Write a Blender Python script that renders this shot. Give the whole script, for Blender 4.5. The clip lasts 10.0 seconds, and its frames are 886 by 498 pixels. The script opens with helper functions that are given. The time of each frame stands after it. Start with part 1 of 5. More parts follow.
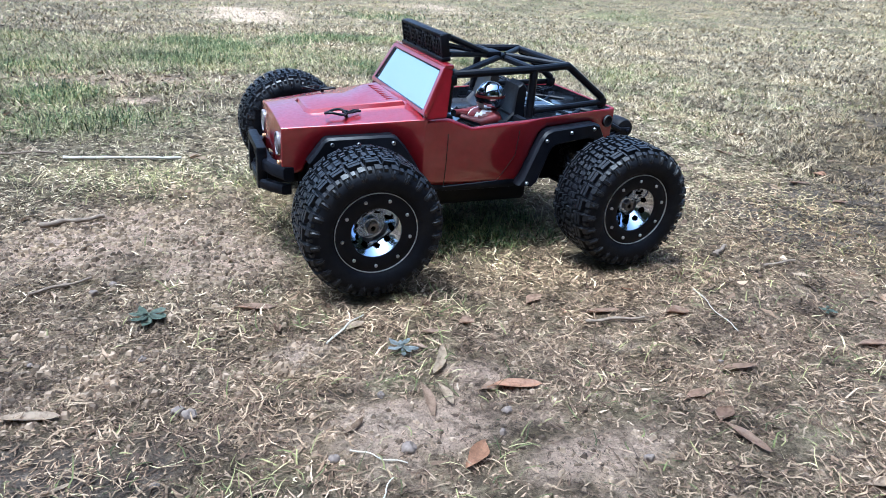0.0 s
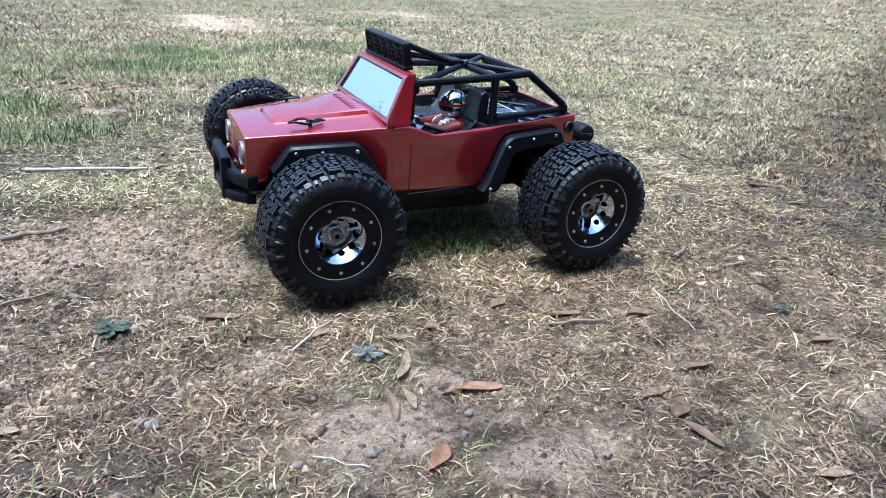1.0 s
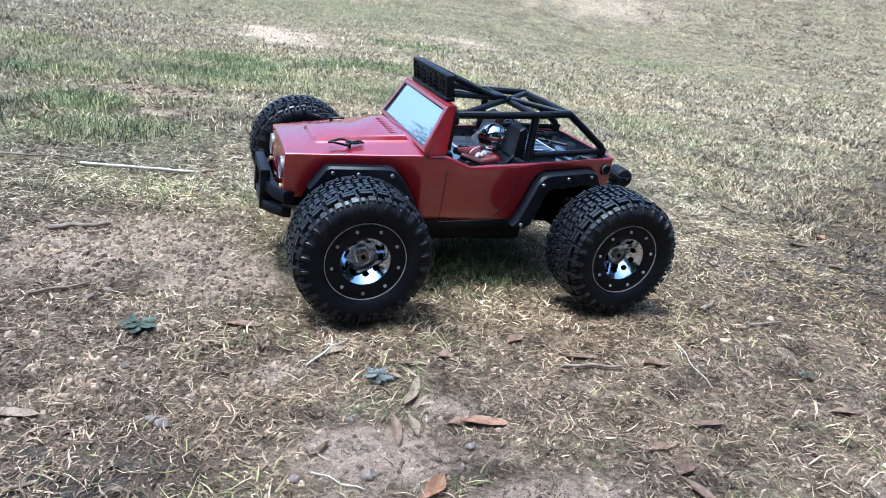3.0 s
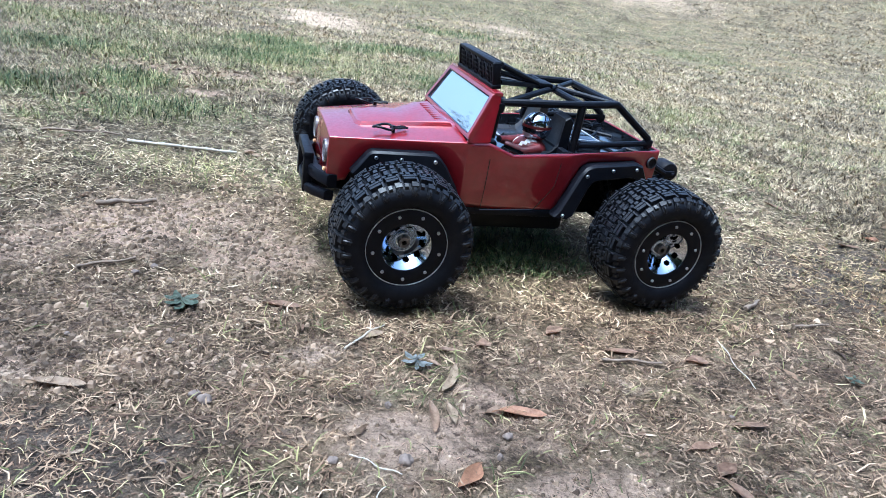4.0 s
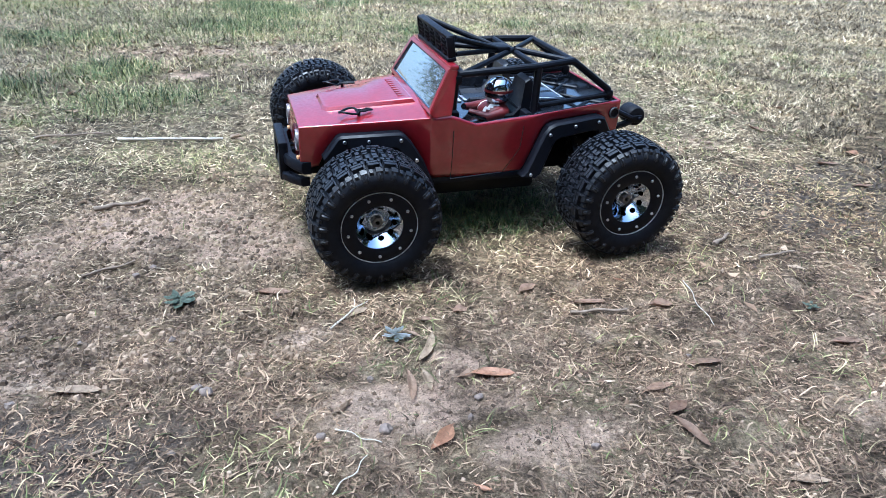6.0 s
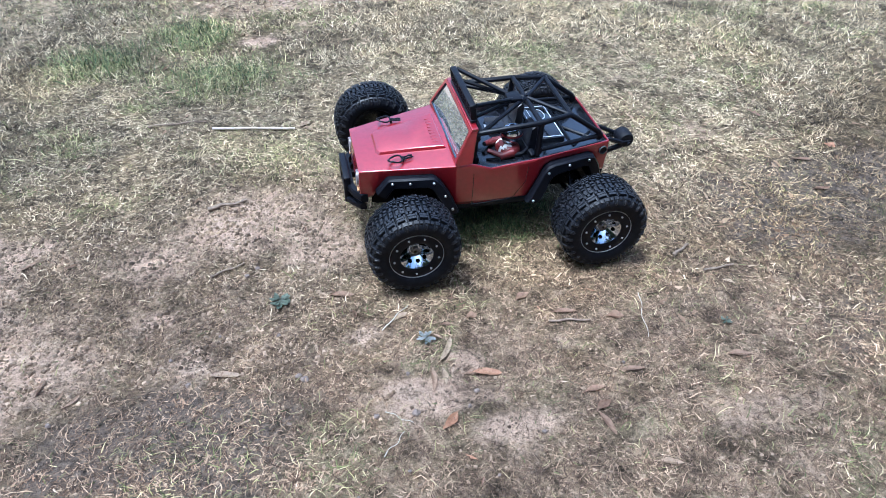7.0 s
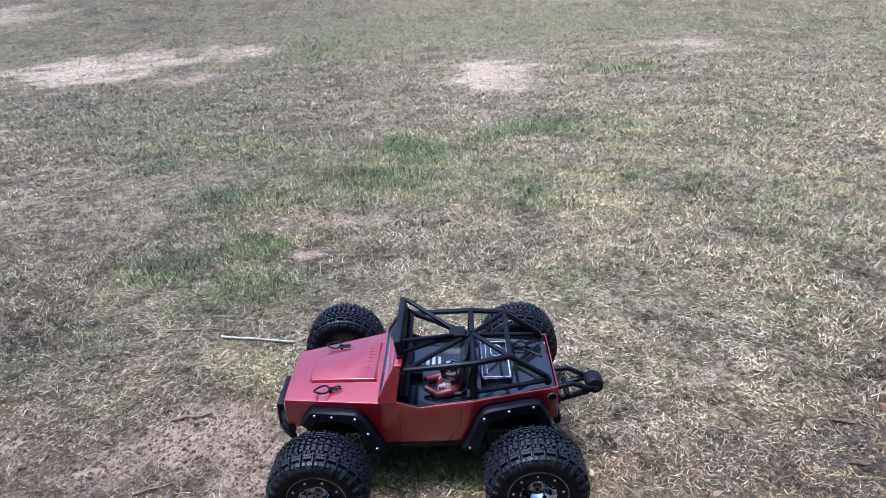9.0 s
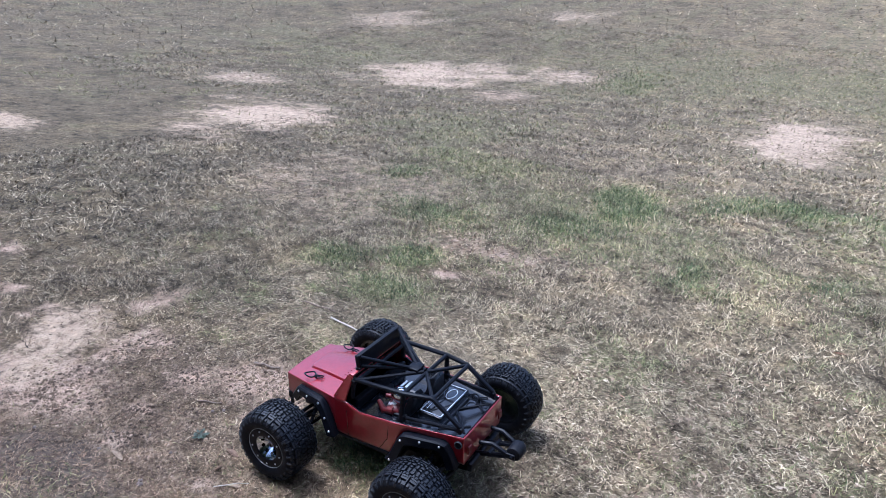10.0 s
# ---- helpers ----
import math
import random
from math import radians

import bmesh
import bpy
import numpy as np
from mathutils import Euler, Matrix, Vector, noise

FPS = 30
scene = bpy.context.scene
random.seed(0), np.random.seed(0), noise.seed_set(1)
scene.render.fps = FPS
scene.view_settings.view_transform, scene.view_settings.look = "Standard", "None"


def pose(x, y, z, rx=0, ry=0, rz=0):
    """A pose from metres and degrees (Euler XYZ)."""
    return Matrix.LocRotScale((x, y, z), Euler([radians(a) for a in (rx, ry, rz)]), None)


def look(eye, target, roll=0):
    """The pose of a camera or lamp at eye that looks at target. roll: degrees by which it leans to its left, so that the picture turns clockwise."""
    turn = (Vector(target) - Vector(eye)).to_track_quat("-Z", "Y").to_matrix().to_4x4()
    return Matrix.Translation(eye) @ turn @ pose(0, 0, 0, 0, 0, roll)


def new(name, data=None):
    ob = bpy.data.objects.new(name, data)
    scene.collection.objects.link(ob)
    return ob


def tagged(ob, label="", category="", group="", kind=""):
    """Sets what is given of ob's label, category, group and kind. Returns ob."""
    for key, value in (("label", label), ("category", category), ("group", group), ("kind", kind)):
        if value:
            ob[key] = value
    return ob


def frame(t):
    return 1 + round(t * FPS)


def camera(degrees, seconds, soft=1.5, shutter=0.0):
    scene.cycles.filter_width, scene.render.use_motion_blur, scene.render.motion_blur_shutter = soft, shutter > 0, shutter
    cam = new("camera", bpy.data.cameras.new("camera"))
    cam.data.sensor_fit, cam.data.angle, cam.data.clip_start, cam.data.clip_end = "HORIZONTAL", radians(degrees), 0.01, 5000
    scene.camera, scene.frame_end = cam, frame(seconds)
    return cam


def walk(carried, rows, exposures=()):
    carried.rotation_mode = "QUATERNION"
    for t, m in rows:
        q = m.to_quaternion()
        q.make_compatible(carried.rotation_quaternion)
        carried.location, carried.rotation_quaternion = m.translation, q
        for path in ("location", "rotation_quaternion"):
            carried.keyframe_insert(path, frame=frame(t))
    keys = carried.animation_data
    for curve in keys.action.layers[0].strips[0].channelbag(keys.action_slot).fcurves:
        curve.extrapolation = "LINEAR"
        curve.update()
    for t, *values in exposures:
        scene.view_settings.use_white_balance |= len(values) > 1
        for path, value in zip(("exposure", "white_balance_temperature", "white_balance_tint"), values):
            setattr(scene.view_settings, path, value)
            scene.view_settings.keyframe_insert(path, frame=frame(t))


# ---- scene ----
cam = camera(67.0, 10.0, soft=0.7, shutter=0.05)

PATH = [
    (0, (-0.401, -0.96, 0.361), (0.333, 0.755, -0.361), 2.9),
    (0.5, (-0.389, -0.971, 0.363), (0.493, 0.669, -0.365), 3.2),
    (1, (-0.392, -0.975, 0.366), (0.41, 0.717, -0.336), 2.7),
    (1.5, (-0.39, -0.978, 0.361), (0.365, 0.733, -0.348), 4.0),
    (2, (-0.396, -0.973, 0.369), (0.223, 0.813, -0.286), 3.4),
    (2.5, (-0.377, -0.983, 0.381), (0.282, 0.796, -0.251), 2.5),
    (3, (-0.378, -0.988, 0.377), (0.321, 0.772, -0.266), 7.1),
    (4.5, (-0.39, -0.978, 0.373), (0.198, 0.799, -0.33), 7.8),
    (5, (-0.359, -0.981, 0.396), (0.25, 0.781, -0.329), 5.9),
    (5.5, (-0.342, -0.971, 0.342), (0.26, 0.793, -0.384), 2.2),
    (7, (-0.354, -1.199, 0.853), (0.006, 0.345, -0.366), 0.7),
    (7.5, (-0.246, -1.164, 0.923), (-0.034, 0.566, -0.057), -0.9),
    (8, (-0.211, -1.175, 0.87), (0.026, 0.643, 0.07), -0.3),
    (8.5, (-0.039, -1.132, 0.911), (0.104, 0.693, 0.106), -2.7),
    (9, (0.077, -1.147, 0.88), (0.026, 0.722, 0.17), -2.5),
    (9.5, (0.21, -1.168, 0.863), (-0.14, 0.72, 0.303), -0.5),
    (10, (0.779, -1.18, 1.055), (-0.146, 0.463, 0.388), 3.7),
]
walk(cam, [(t, look(eye, target, roll)) for t, eye, target, roll in PATH], [(0.0, 1.24, 4780, 1), (5.5, 1.21, 4740, 2), (7.0, 1.18, 4760, 4), (7.5, 1.02, 4770, 7), (8.5, 0.87, 4720, 9), (10.0, 0.74, 4780, 12)])

# ---- light ----
SUN_ELEV, SUN_AZ = 74.0, 264.0          # degrees; azimuth clockwise from +y
world = bpy.data.worlds.new("overcast_sky")
scene.world = world
world.use_nodes = True
wn = world.node_tree.nodes
wn.clear()
sky = wn.new("ShaderNodeTexSky")
sky.sky_type = 'NISHITA'
sky.sun_disc = False
sky.sun_elevation = radians(SUN_ELEV)
sky.sun_rotation = radians(SUN_AZ)
sky.air_density, sky.dust_density, sky.ozone_density = 1.2, 8.0, 3.0
bg = wn.new("ShaderNodeBackground")
bg.inputs["Strength"].default_value = 0.15
wo = wn.new("ShaderNodeOutputWorld")
world.node_tree.links.new(sky.outputs[0], bg.inputs[0])
world.node_tree.links.new(bg.outputs[0], wo.inputs[0])

sun_data = bpy.data.lights.new("sun", 'SUN')
sun_data.energy = 2.45
sun_data.angle = radians(9)
sun_data.color = (1.0, 0.94, 0.86)
sun = new("sun", sun_data)
sun_dir = Vector((math.sin(radians(SUN_AZ)) * math.cos(radians(SUN_ELEV)), math.cos(radians(SUN_AZ)) * math.cos(radians(SUN_ELEV)), math.sin(radians(SUN_ELEV))))
sun.matrix_world = look(sun_dir * 20, (0, 0, 0))


# ---- materials ----
def material(name, build):
    m = bpy.data.materials.new(name)
    m.use_nodes = True
    nt = m.node_tree
    build(nt, nt.nodes["Principled BSDF"])
    return m


def node(nt, kind, **values):
    n = nt.nodes.new(kind)
    for key, value in values.items():
        n.inputs[key].default_value = value
    return n


def ramp(nt, fac, stops):
    r = nt.nodes.new("ShaderNodeValToRGB")
    e = r.color_ramp.elements
    while len(e) < len(stops):
        e.new(0.5)
    for el, (p, c) in zip(e, stops):
        el.position, el.color = p, (*c, 1)
    nt.links.new(fac, r.inputs[0])
    return r.outputs[0]


def noise_out(nt, scale, detail=4.0, rough=0.6, coord="Object"):
    tc = nt.nodes.new("ShaderNodeTexCoord")
    n = node(nt, "ShaderNodeTexNoise", Scale=scale, Detail=detail, Roughness=rough)
    nt.links.new(tc.outputs[coord], n.inputs["Vector"])
    return n.outputs["Fac"]


def bump(nt, bsdf, height, strength, distance):
    b = node(nt, "ShaderNodeBump", Strength=strength, Distance=distance)
    nt.links.new(height, b.inputs["Height"])
    nt.links.new(b.outputs[0], bsdf.inputs["Normal"])


def surface(name, low, high, scale, rough, metal=0.0, coat=0.0, relief=0.0, dust=0.0, spec=0.5, clear=1.46, gloss=0.10):
    """A solid surface whose colour wavers between two tones, with fine relief and a little dust."""
    def build(nt, b):
        fac = noise_out(nt, scale)
        col = ramp(nt, fac, [(0.3, low), (0.7, high)])
        if dust:
            d = noise_out(nt, scale * 0.35, 6, 0.7)
            mask = ramp(nt, d, [(0.5, (0, 0, 0)), (0.8, (dust, dust, dust))])
            mix = nt.nodes.new("ShaderNodeMix")
            mix.data_type = 'RGBA'
            nt.links.new(mask, mix.inputs[0])
            nt.links.new(col, mix.inputs[6])
            mix.inputs[7].default_value = (0.30, 0.25, 0.19, 1)
            col = mix.outputs[2]
        nt.links.new(col, b.inputs["Base Color"])
        rr = ramp(nt, noise_out(nt, scale * 2.3), [(0.25, (rough * 0.8,) * 3), (0.75, (min(1, rough * 1.25),) * 3)])
        nt.links.new(rr, b.inputs["Roughness"])
        b.inputs["Metallic"].default_value = metal
        b.inputs["Coat Weight"].default_value = coat
        b.inputs["Coat Roughness"].default_value = gloss
        b.inputs["Coat IOR"].default_value = clear
        b.inputs["Specular IOR Level"].default_value = spec
        if relief:
            bump(nt, b, noise_out(nt, scale * 6), 0.5, relief)
    return material(name, build)


RED = surface("red_metallic_paint", (0.21, 0.0035, 0.010), (0.26, 0.005, 0.014), 90, 0.36, metal=0.4, coat=1.0, dust=0.008, clear=1.7, gloss=0.06)
BLACK = surface("black_plastic", (0.003, 0.0035, 0.006), (0.005, 0.0058, 0.0095), 60, 0.42, spec=0.15, dust=0.006, relief=0.0002)
GLOSSBLACK = surface("gloss_black_plastic", (0.006, 0.007, 0.010), (0.010, 0.011, 0.015), 40, 0.14, coat=1.0, dust=0.01, clear=1.4, spec=0.3)
TREAD = surface("tread_rubber", (0.006, 0.0068, 0.0095), (0.010, 0.0112, 0.015), 70, 0.45, dust=0.03, relief=0.0003, spec=0.35)
RUBBER = surface("tyre_rubber", (0.004, 0.0046, 0.0072), (0.007, 0.0078, 0.0115), 70, 0.55, dust=0.03, relief=0.0004, spec=0.14)
CHROME = surface("chrome", (0.58, 0.63, 0.72), (0.66, 0.71, 0.80), 30, 0.06, metal=1.0)
LAMPGREY = surface("pale_grey_lamp_print", (0.07, 0.06, 0.065), (0.24, 0.22, 0.23), 260, 0.3)
STEEL = surface("steel_screw", (0.45, 0.45, 0.46), (0.6, 0.6, 0.6), 200, 0.3, metal=1.0)
HUBSTEEL = surface("dark_hub_steel", (0.10, 0.10, 0.11), (0.20, 0.19, 0.19), 120, 0.3, metal=0.9)
GREYLINE = surface("grey_line_paint", (0.34, 0.33, 0.30), (0.42, 0.41, 0.38), 200, 0.4)
GREYPRINT = surface("pale_grey_print", (0.30, 0.33, 0.38), (0.40, 0.43, 0.48), 150, 0.35)
LENSGREY = surface("grey_lens", (0.03, 0.03, 0.034), (0.05, 0.05, 0.055), 120, 0.4)
AMBER = surface("amber_lens", (0.55, 0.30, 0.12), (0.6, 0.36, 0.18), 120, 0.25)
SEATGREY = surface("smoke_grey_plastic", (0.010, 0.010, 0.013), (0.018, 0.018, 0.022), 40, 0.3)
DOLLRED = surface("doll_red", (0.085, 0.006, 0.007), (0.12, 0.009, 0.010), 90, 0.45)
DOLLWHITE = surface("doll_white", (0.6, 0.6, 0.6), (0.7, 0.7, 0.7), 90, 0.4)


def build_shield(nt, b):
    b.inputs["Base Color"].default_value = (0.80, 0.83, 0.86, 1)
    b.inputs["Metallic"].default_value = 0.95
    rr = ramp(nt, noise_out(nt, 25, 5), [(0.4, (0.02,) * 3), (0.8, (0.045,) * 3)])
    nt.links.new(rr, b.inputs["Roughness"])


SHIELD = material("mirrored_windscreen", build_shield)


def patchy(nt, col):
    """Hand-wide and stride-wide patches of yellower, greyer and darker growth, plus painted region brightness."""
    wide = ramp(nt, noise_out(nt, 2.1, 5, 0.62), [(0.34, (0.62, 0.60, 0.56)), (0.45, (0.94, 0.93, 0.91)), (0.55, (1.07, 1.04, 0.98)), (0.66, (1.28, 1.23, 1.10))])
    hand = ramp(nt, noise_out(nt, 11, 4, 0.65), [(0.34, (0.52, 0.50, 0.47)), (0.46, (0.96, 0.95, 0.93)), (0.54, (1.05, 1.04, 1.02)), (0.66, (1.28, 1.25, 1.20))])
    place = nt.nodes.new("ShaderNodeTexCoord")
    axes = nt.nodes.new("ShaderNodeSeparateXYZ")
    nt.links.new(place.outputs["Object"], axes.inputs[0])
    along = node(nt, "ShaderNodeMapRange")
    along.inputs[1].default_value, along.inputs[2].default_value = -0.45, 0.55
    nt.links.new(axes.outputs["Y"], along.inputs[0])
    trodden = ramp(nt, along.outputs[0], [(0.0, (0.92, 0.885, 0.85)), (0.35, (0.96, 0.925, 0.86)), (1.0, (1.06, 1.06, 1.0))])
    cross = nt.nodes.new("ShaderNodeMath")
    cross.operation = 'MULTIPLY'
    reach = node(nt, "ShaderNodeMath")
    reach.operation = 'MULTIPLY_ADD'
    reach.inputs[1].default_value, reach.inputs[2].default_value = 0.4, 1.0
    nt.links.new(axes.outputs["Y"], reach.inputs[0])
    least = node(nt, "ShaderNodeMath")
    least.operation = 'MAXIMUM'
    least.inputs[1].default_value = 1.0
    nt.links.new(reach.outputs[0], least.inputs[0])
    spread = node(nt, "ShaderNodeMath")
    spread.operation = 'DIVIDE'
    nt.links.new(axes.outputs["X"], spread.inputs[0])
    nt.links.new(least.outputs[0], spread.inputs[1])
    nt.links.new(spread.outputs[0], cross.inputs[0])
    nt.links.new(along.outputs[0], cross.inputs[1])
    # region brightness painted into the colour: darkest on the left
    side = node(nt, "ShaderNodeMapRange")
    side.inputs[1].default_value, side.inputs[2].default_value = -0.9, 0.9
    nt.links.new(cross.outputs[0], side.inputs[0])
    side_tone = ramp(nt, side.outputs[0], [(0.0, (0.72, 0.72, 0.72)), (0.35, (0.86, 0.85, 0.84)), (0.5, (1.02, 1.01, 0.99)), (0.75, (1.06, 1.05, 1.03)), (1.0, (1.02, 1.02, 1.0))])
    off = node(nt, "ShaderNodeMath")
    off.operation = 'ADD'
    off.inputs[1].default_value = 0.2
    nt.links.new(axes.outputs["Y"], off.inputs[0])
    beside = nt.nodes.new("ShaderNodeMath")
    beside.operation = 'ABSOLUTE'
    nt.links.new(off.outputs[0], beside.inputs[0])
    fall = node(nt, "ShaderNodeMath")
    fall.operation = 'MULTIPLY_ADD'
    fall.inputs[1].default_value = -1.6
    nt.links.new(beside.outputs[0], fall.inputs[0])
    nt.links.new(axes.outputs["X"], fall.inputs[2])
    # painted darkening of the colour to the right of the truck
    right_ramp = node(nt, "ShaderNodeMapRange")
    right_ramp.inputs[1].default_value, right_ramp.inputs[2].default_value = 0.12, 0.65
    nt.links.new(fall.outputs[0], right_ramp.inputs[0])
    right_tone = ramp(nt, right_ramp.outputs[0], [(0.0, (1.0, 1.0, 1.0)), (1.0, (0.52, 0.49, 0.44))])
    for layer in (wide, hand, trodden, side_tone, right_tone):
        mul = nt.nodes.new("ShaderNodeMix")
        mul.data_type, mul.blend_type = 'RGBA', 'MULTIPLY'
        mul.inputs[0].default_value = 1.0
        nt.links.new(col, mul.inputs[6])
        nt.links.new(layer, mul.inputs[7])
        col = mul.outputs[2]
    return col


def build_ground(nt, b):
    soil_a = ramp(nt, noise_out(nt, 9, 8, 0.65), [(0.25, (0.25, 0.176, 0.130)), (0.5, (0.43, 0.315, 0.238)), (0.75, (0.58, 0.450, 0.350))])
    grain = ramp(nt, noise_out(nt, 190, 6, 0.75), [(0.3, (0.62, 0.60, 0.58)), (0.65, (1.12, 1.10, 1.08))])
    soil = nt.nodes.new("ShaderNodeMix")
    soil.data_type, soil.blend_type = 'RGBA', 'MULTIPLY'
    soil.inputs[0].default_value = 1.0
    nt.links.new(soil_a, soil.inputs[6])
    nt.links.new(grain, soil.inputs[7])
    thatch = ramp(nt, noise_out(nt, 60, 8, 0.85), [(0.30, (0.026, 0.019, 0.013)), (0.43, (0.090, 0.070, 0.047)), (0.56, (0.205, 0.168, 0.119)), (0.70, (0.42, 0.36, 0.272))])
    green = ramp(nt, noise_out(nt, 75, 8, 0.8), [(0.28, (0.024, 0.022, 0.011)), (0.48, (0.122, 0.110, 0.054)), (0.72, (0.34, 0.295, 0.178))])
    sand = ramp(nt, noise_out(nt, 25, 8, 0.75), [(0.25, (0.25, 0.176, 0.118)), (0.6, (0.50, 0.378, 0.270))])
    damp = ramp(nt, noise_out(nt, 70, 8, 0.75), [(0.25, (0.040, 0.030, 0.024)), (0.5, (0.100, 0.078, 0.062)), (0.75, (0.180, 0.146, 0.118))])
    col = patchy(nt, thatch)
    for name, other in (("green", green), ("bare", soil.outputs[2]), ("sand", sand), ("dark", damp)):
        at = nt.nodes.new("ShaderNodeAttribute")
        at.attribute_name = name
        wob = node(nt, "ShaderNodeMath")
        wob.operation = 'MULTIPLY_ADD'
        nt.links.new(noise_out(nt, 14, 9, 0.84), wob.inputs[0])
        wob.inputs[1].default_value = 2.2
        wob.inputs[2].default_value = -1.1
        add = nt.nodes.new("ShaderNodeMath")
        add.operation = 'ADD'
        nt.links.new(at.outputs["Fac"], add.inputs[0])
        nt.links.new(wob.outputs[0], add.inputs[1])
        edge = node(nt, "ShaderNodeMapRange")
        edge.interpolation_type = 'SMOOTHSTEP'
        edge.inputs[1].default_value, edge.inputs[2].default_value = 0.22, 0.85
        nt.links.new(add.outputs[0], edge.inputs[0])
        mix = nt.nodes.new("ShaderNodeMix")
        mix.data_type = 'RGBA'
        nt.links.new(edge.outputs[0], mix.inputs[0])
        nt.links.new(col, mix.inputs[6])
        nt.links.new(other, mix.inputs[7])
        col = mix.outputs[2]
    fleck = ramp(nt, noise_out(nt, 420, 3, 0.7), [(0.30, (0.40, 0.39, 0.38)), (0.47, (1.0, 1.0, 1.0)), (0.62, (1.05, 1.05, 1.05)), (0.72, (1.6, 1.57, 1.5))])
    speck = ramp(nt, noise_out(nt, 140, 4, 0.75), [(0.30, (0.42, 0.41, 0.40)), (0.45, (1.0, 1.0, 1.0)), (0.60, (1.0, 1.0, 1.0)), (0.72, (1.5, 1.47, 1.42))])
    clump = ramp(nt, noise_out(nt, 34, 5, 0.7), [(0.30, (0.52, 0.50, 0.47)), (0.46, (1.0, 1.0, 0.99)), (0.62, (1.05, 1.04, 1.02)), (0.75, (1.25, 1.23, 1.19))])
    tuft = ramp(nt, noise_out(nt, 17, 6, 0.75), [(0.34, (0.42, 0.41, 0.39)), (0.47, (1.0, 1.0, 0.99)), (0.60, (1.05, 1.04, 1.02)), (0.70, (1.40, 1.37, 1.30))])
    for layer in (fleck, speck, clump, tuft):
        mul = nt.nodes.new("ShaderNodeMix")
        mul.data_type, mul.blend_type = 'RGBA', 'MULTIPLY'
        mul.inputs[0].default_value = 1.0
        nt.links.new(col, mul.inputs[6])
        nt.links.new(layer, mul.inputs[7])
        col = mul.outputs[2]
    nt.links.new(col, b.inputs["Base Color"])
    b.inputs["Roughness"].default_value = 0.95
    b.inputs["Specular IOR Level"].default_value = 0.15
    bump(nt, b, noise_out(nt, 110, 9, 0.8), 1.0, 0.012)


GROUND = material("dry_lawn_soil", build_ground)


def blade_material(name, stops):
    def build(nt, b):
        geo = nt.nodes.new("ShaderNodeNewGeometry")
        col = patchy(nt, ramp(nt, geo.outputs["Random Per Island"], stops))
        nt.links.new(col, b.inputs["Base Color"])
        b.inputs["Roughness"].default_value = 0.75
        b.inputs["Specular IOR Level"].default_value = 0.25
    return material(name, build)


STRAW = blade_material("dead_straw", [(0.0, (0.050, 0.031, 0.021)), (0.3, (0.108, 0.073, 0.050)), (0.6, (0.189, 0.138, 0.095)), (0.85, (0.285, 0.217, 0.154)), (1.0, (0.42, 0.33, 0.245))])
STRAW_FAR = blade_material("dead_lawn_straw", [(0.0, (0.028, 0.020, 0.013)), (0.3, (0.108, 0.083, 0.054)), (0.6, (0.288, 0.233, 0.163)), (0.85, (0.485, 0.41, 0.30)), (1.0, (0.67, 0.58, 0.45))])
GREEN = blade_material("living_grass", [(0.0, (0.040, 0.050, 0.019)), (0.4, (0.140, 0.160, 0.063)), (0.75, (0.298, 0.294, 0.142)), (1.0, (0.54, 0.49, 0.315))])
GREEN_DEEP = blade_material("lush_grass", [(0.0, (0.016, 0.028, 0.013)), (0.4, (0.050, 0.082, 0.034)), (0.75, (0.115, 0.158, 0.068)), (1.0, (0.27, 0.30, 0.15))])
LITTER = blade_material("leaf_litter", [(0.0, (0.040, 0.025, 0.017)), (0.35, (0.115, 0.076, 0.051)), (0.65, (0.215, 0.150, 0.105)), (0.9, (0.31, 0.240, 0.180)), (1.0, (0.42, 0.350, 0.28))])
MULCH = blade_material("broken_straw_mulch", [(0.0, (0.042, 0.026, 0.018)), (0.35, (0.112, 0.073, 0.050)), (0.7, (0.202, 0.141, 0.100)), (1.0, (0.36, 0.272, 0.20))])
CLOD = blade_material("soil_crumbs", [(0.0, (0.08, 0.058, 0.042)), (0.5, (0.185, 0.143, 0.108)), (1.0, (0.36, 0.285, 0.22))])


def leaf_material(name, low, high):
    def build(nt, b):
        info = nt.nodes.new("ShaderNodeObjectInfo")
        a = ramp(nt, info.outputs["Random"], [(0.0, low), (1.0, high)])
        spots = ramp(nt, noise_out(nt, 160, 5, 0.7), [(0.35, (0.55, 0.5, 0.45)), (0.6, (1, 1, 1))])
        mix = nt.nodes.new("ShaderNodeMix")
        mix.data_type, mix.blend_type = 'RGBA', 'MULTIPLY'
        mix.inputs[0].default_value = 1.0
        nt.links.new(a, mix.inputs[6])
        nt.links.new(spots, mix.inputs[7])
        nt.links.new(mix.outputs[2], b.inputs["Base Color"])
        b.inputs["Roughness"].default_value = 0.6
        bump(nt, b, noise_out(nt, 90, 4), 0.5, 0.0006)
    return material(name, build)


LEAF_ORANGE = leaf_material("orange_dead_leaf", (0.34, 0.175, 0.095), (0.47, 0.265, 0.16))
LEAF_TAN = leaf_material("tan_dead_leaf", (0.25, 0.150, 0.093), (0.36, 0.232, 0.152))
LEAF_BROWN = leaf_material("brown_dead_leaf", (0.20, 0.118, 0.074), (0.32, 0.213, 0.140))
LEAF_PALE = leaf_material("pale_dead_leaf", (0.30, 0.205, 0.130), (0.42, 0.318, 0.218))
LEAF_GREEN = leaf_material("rosette_leaf_green", (0.085, 0.112, 0.078), (0.130, 0.158, 0.115))
LEAF_BLUE = leaf_material("rosette_leaf_grey_blue", (0.19, 0.21, 0.205), (0.33, 0.345, 0.345))
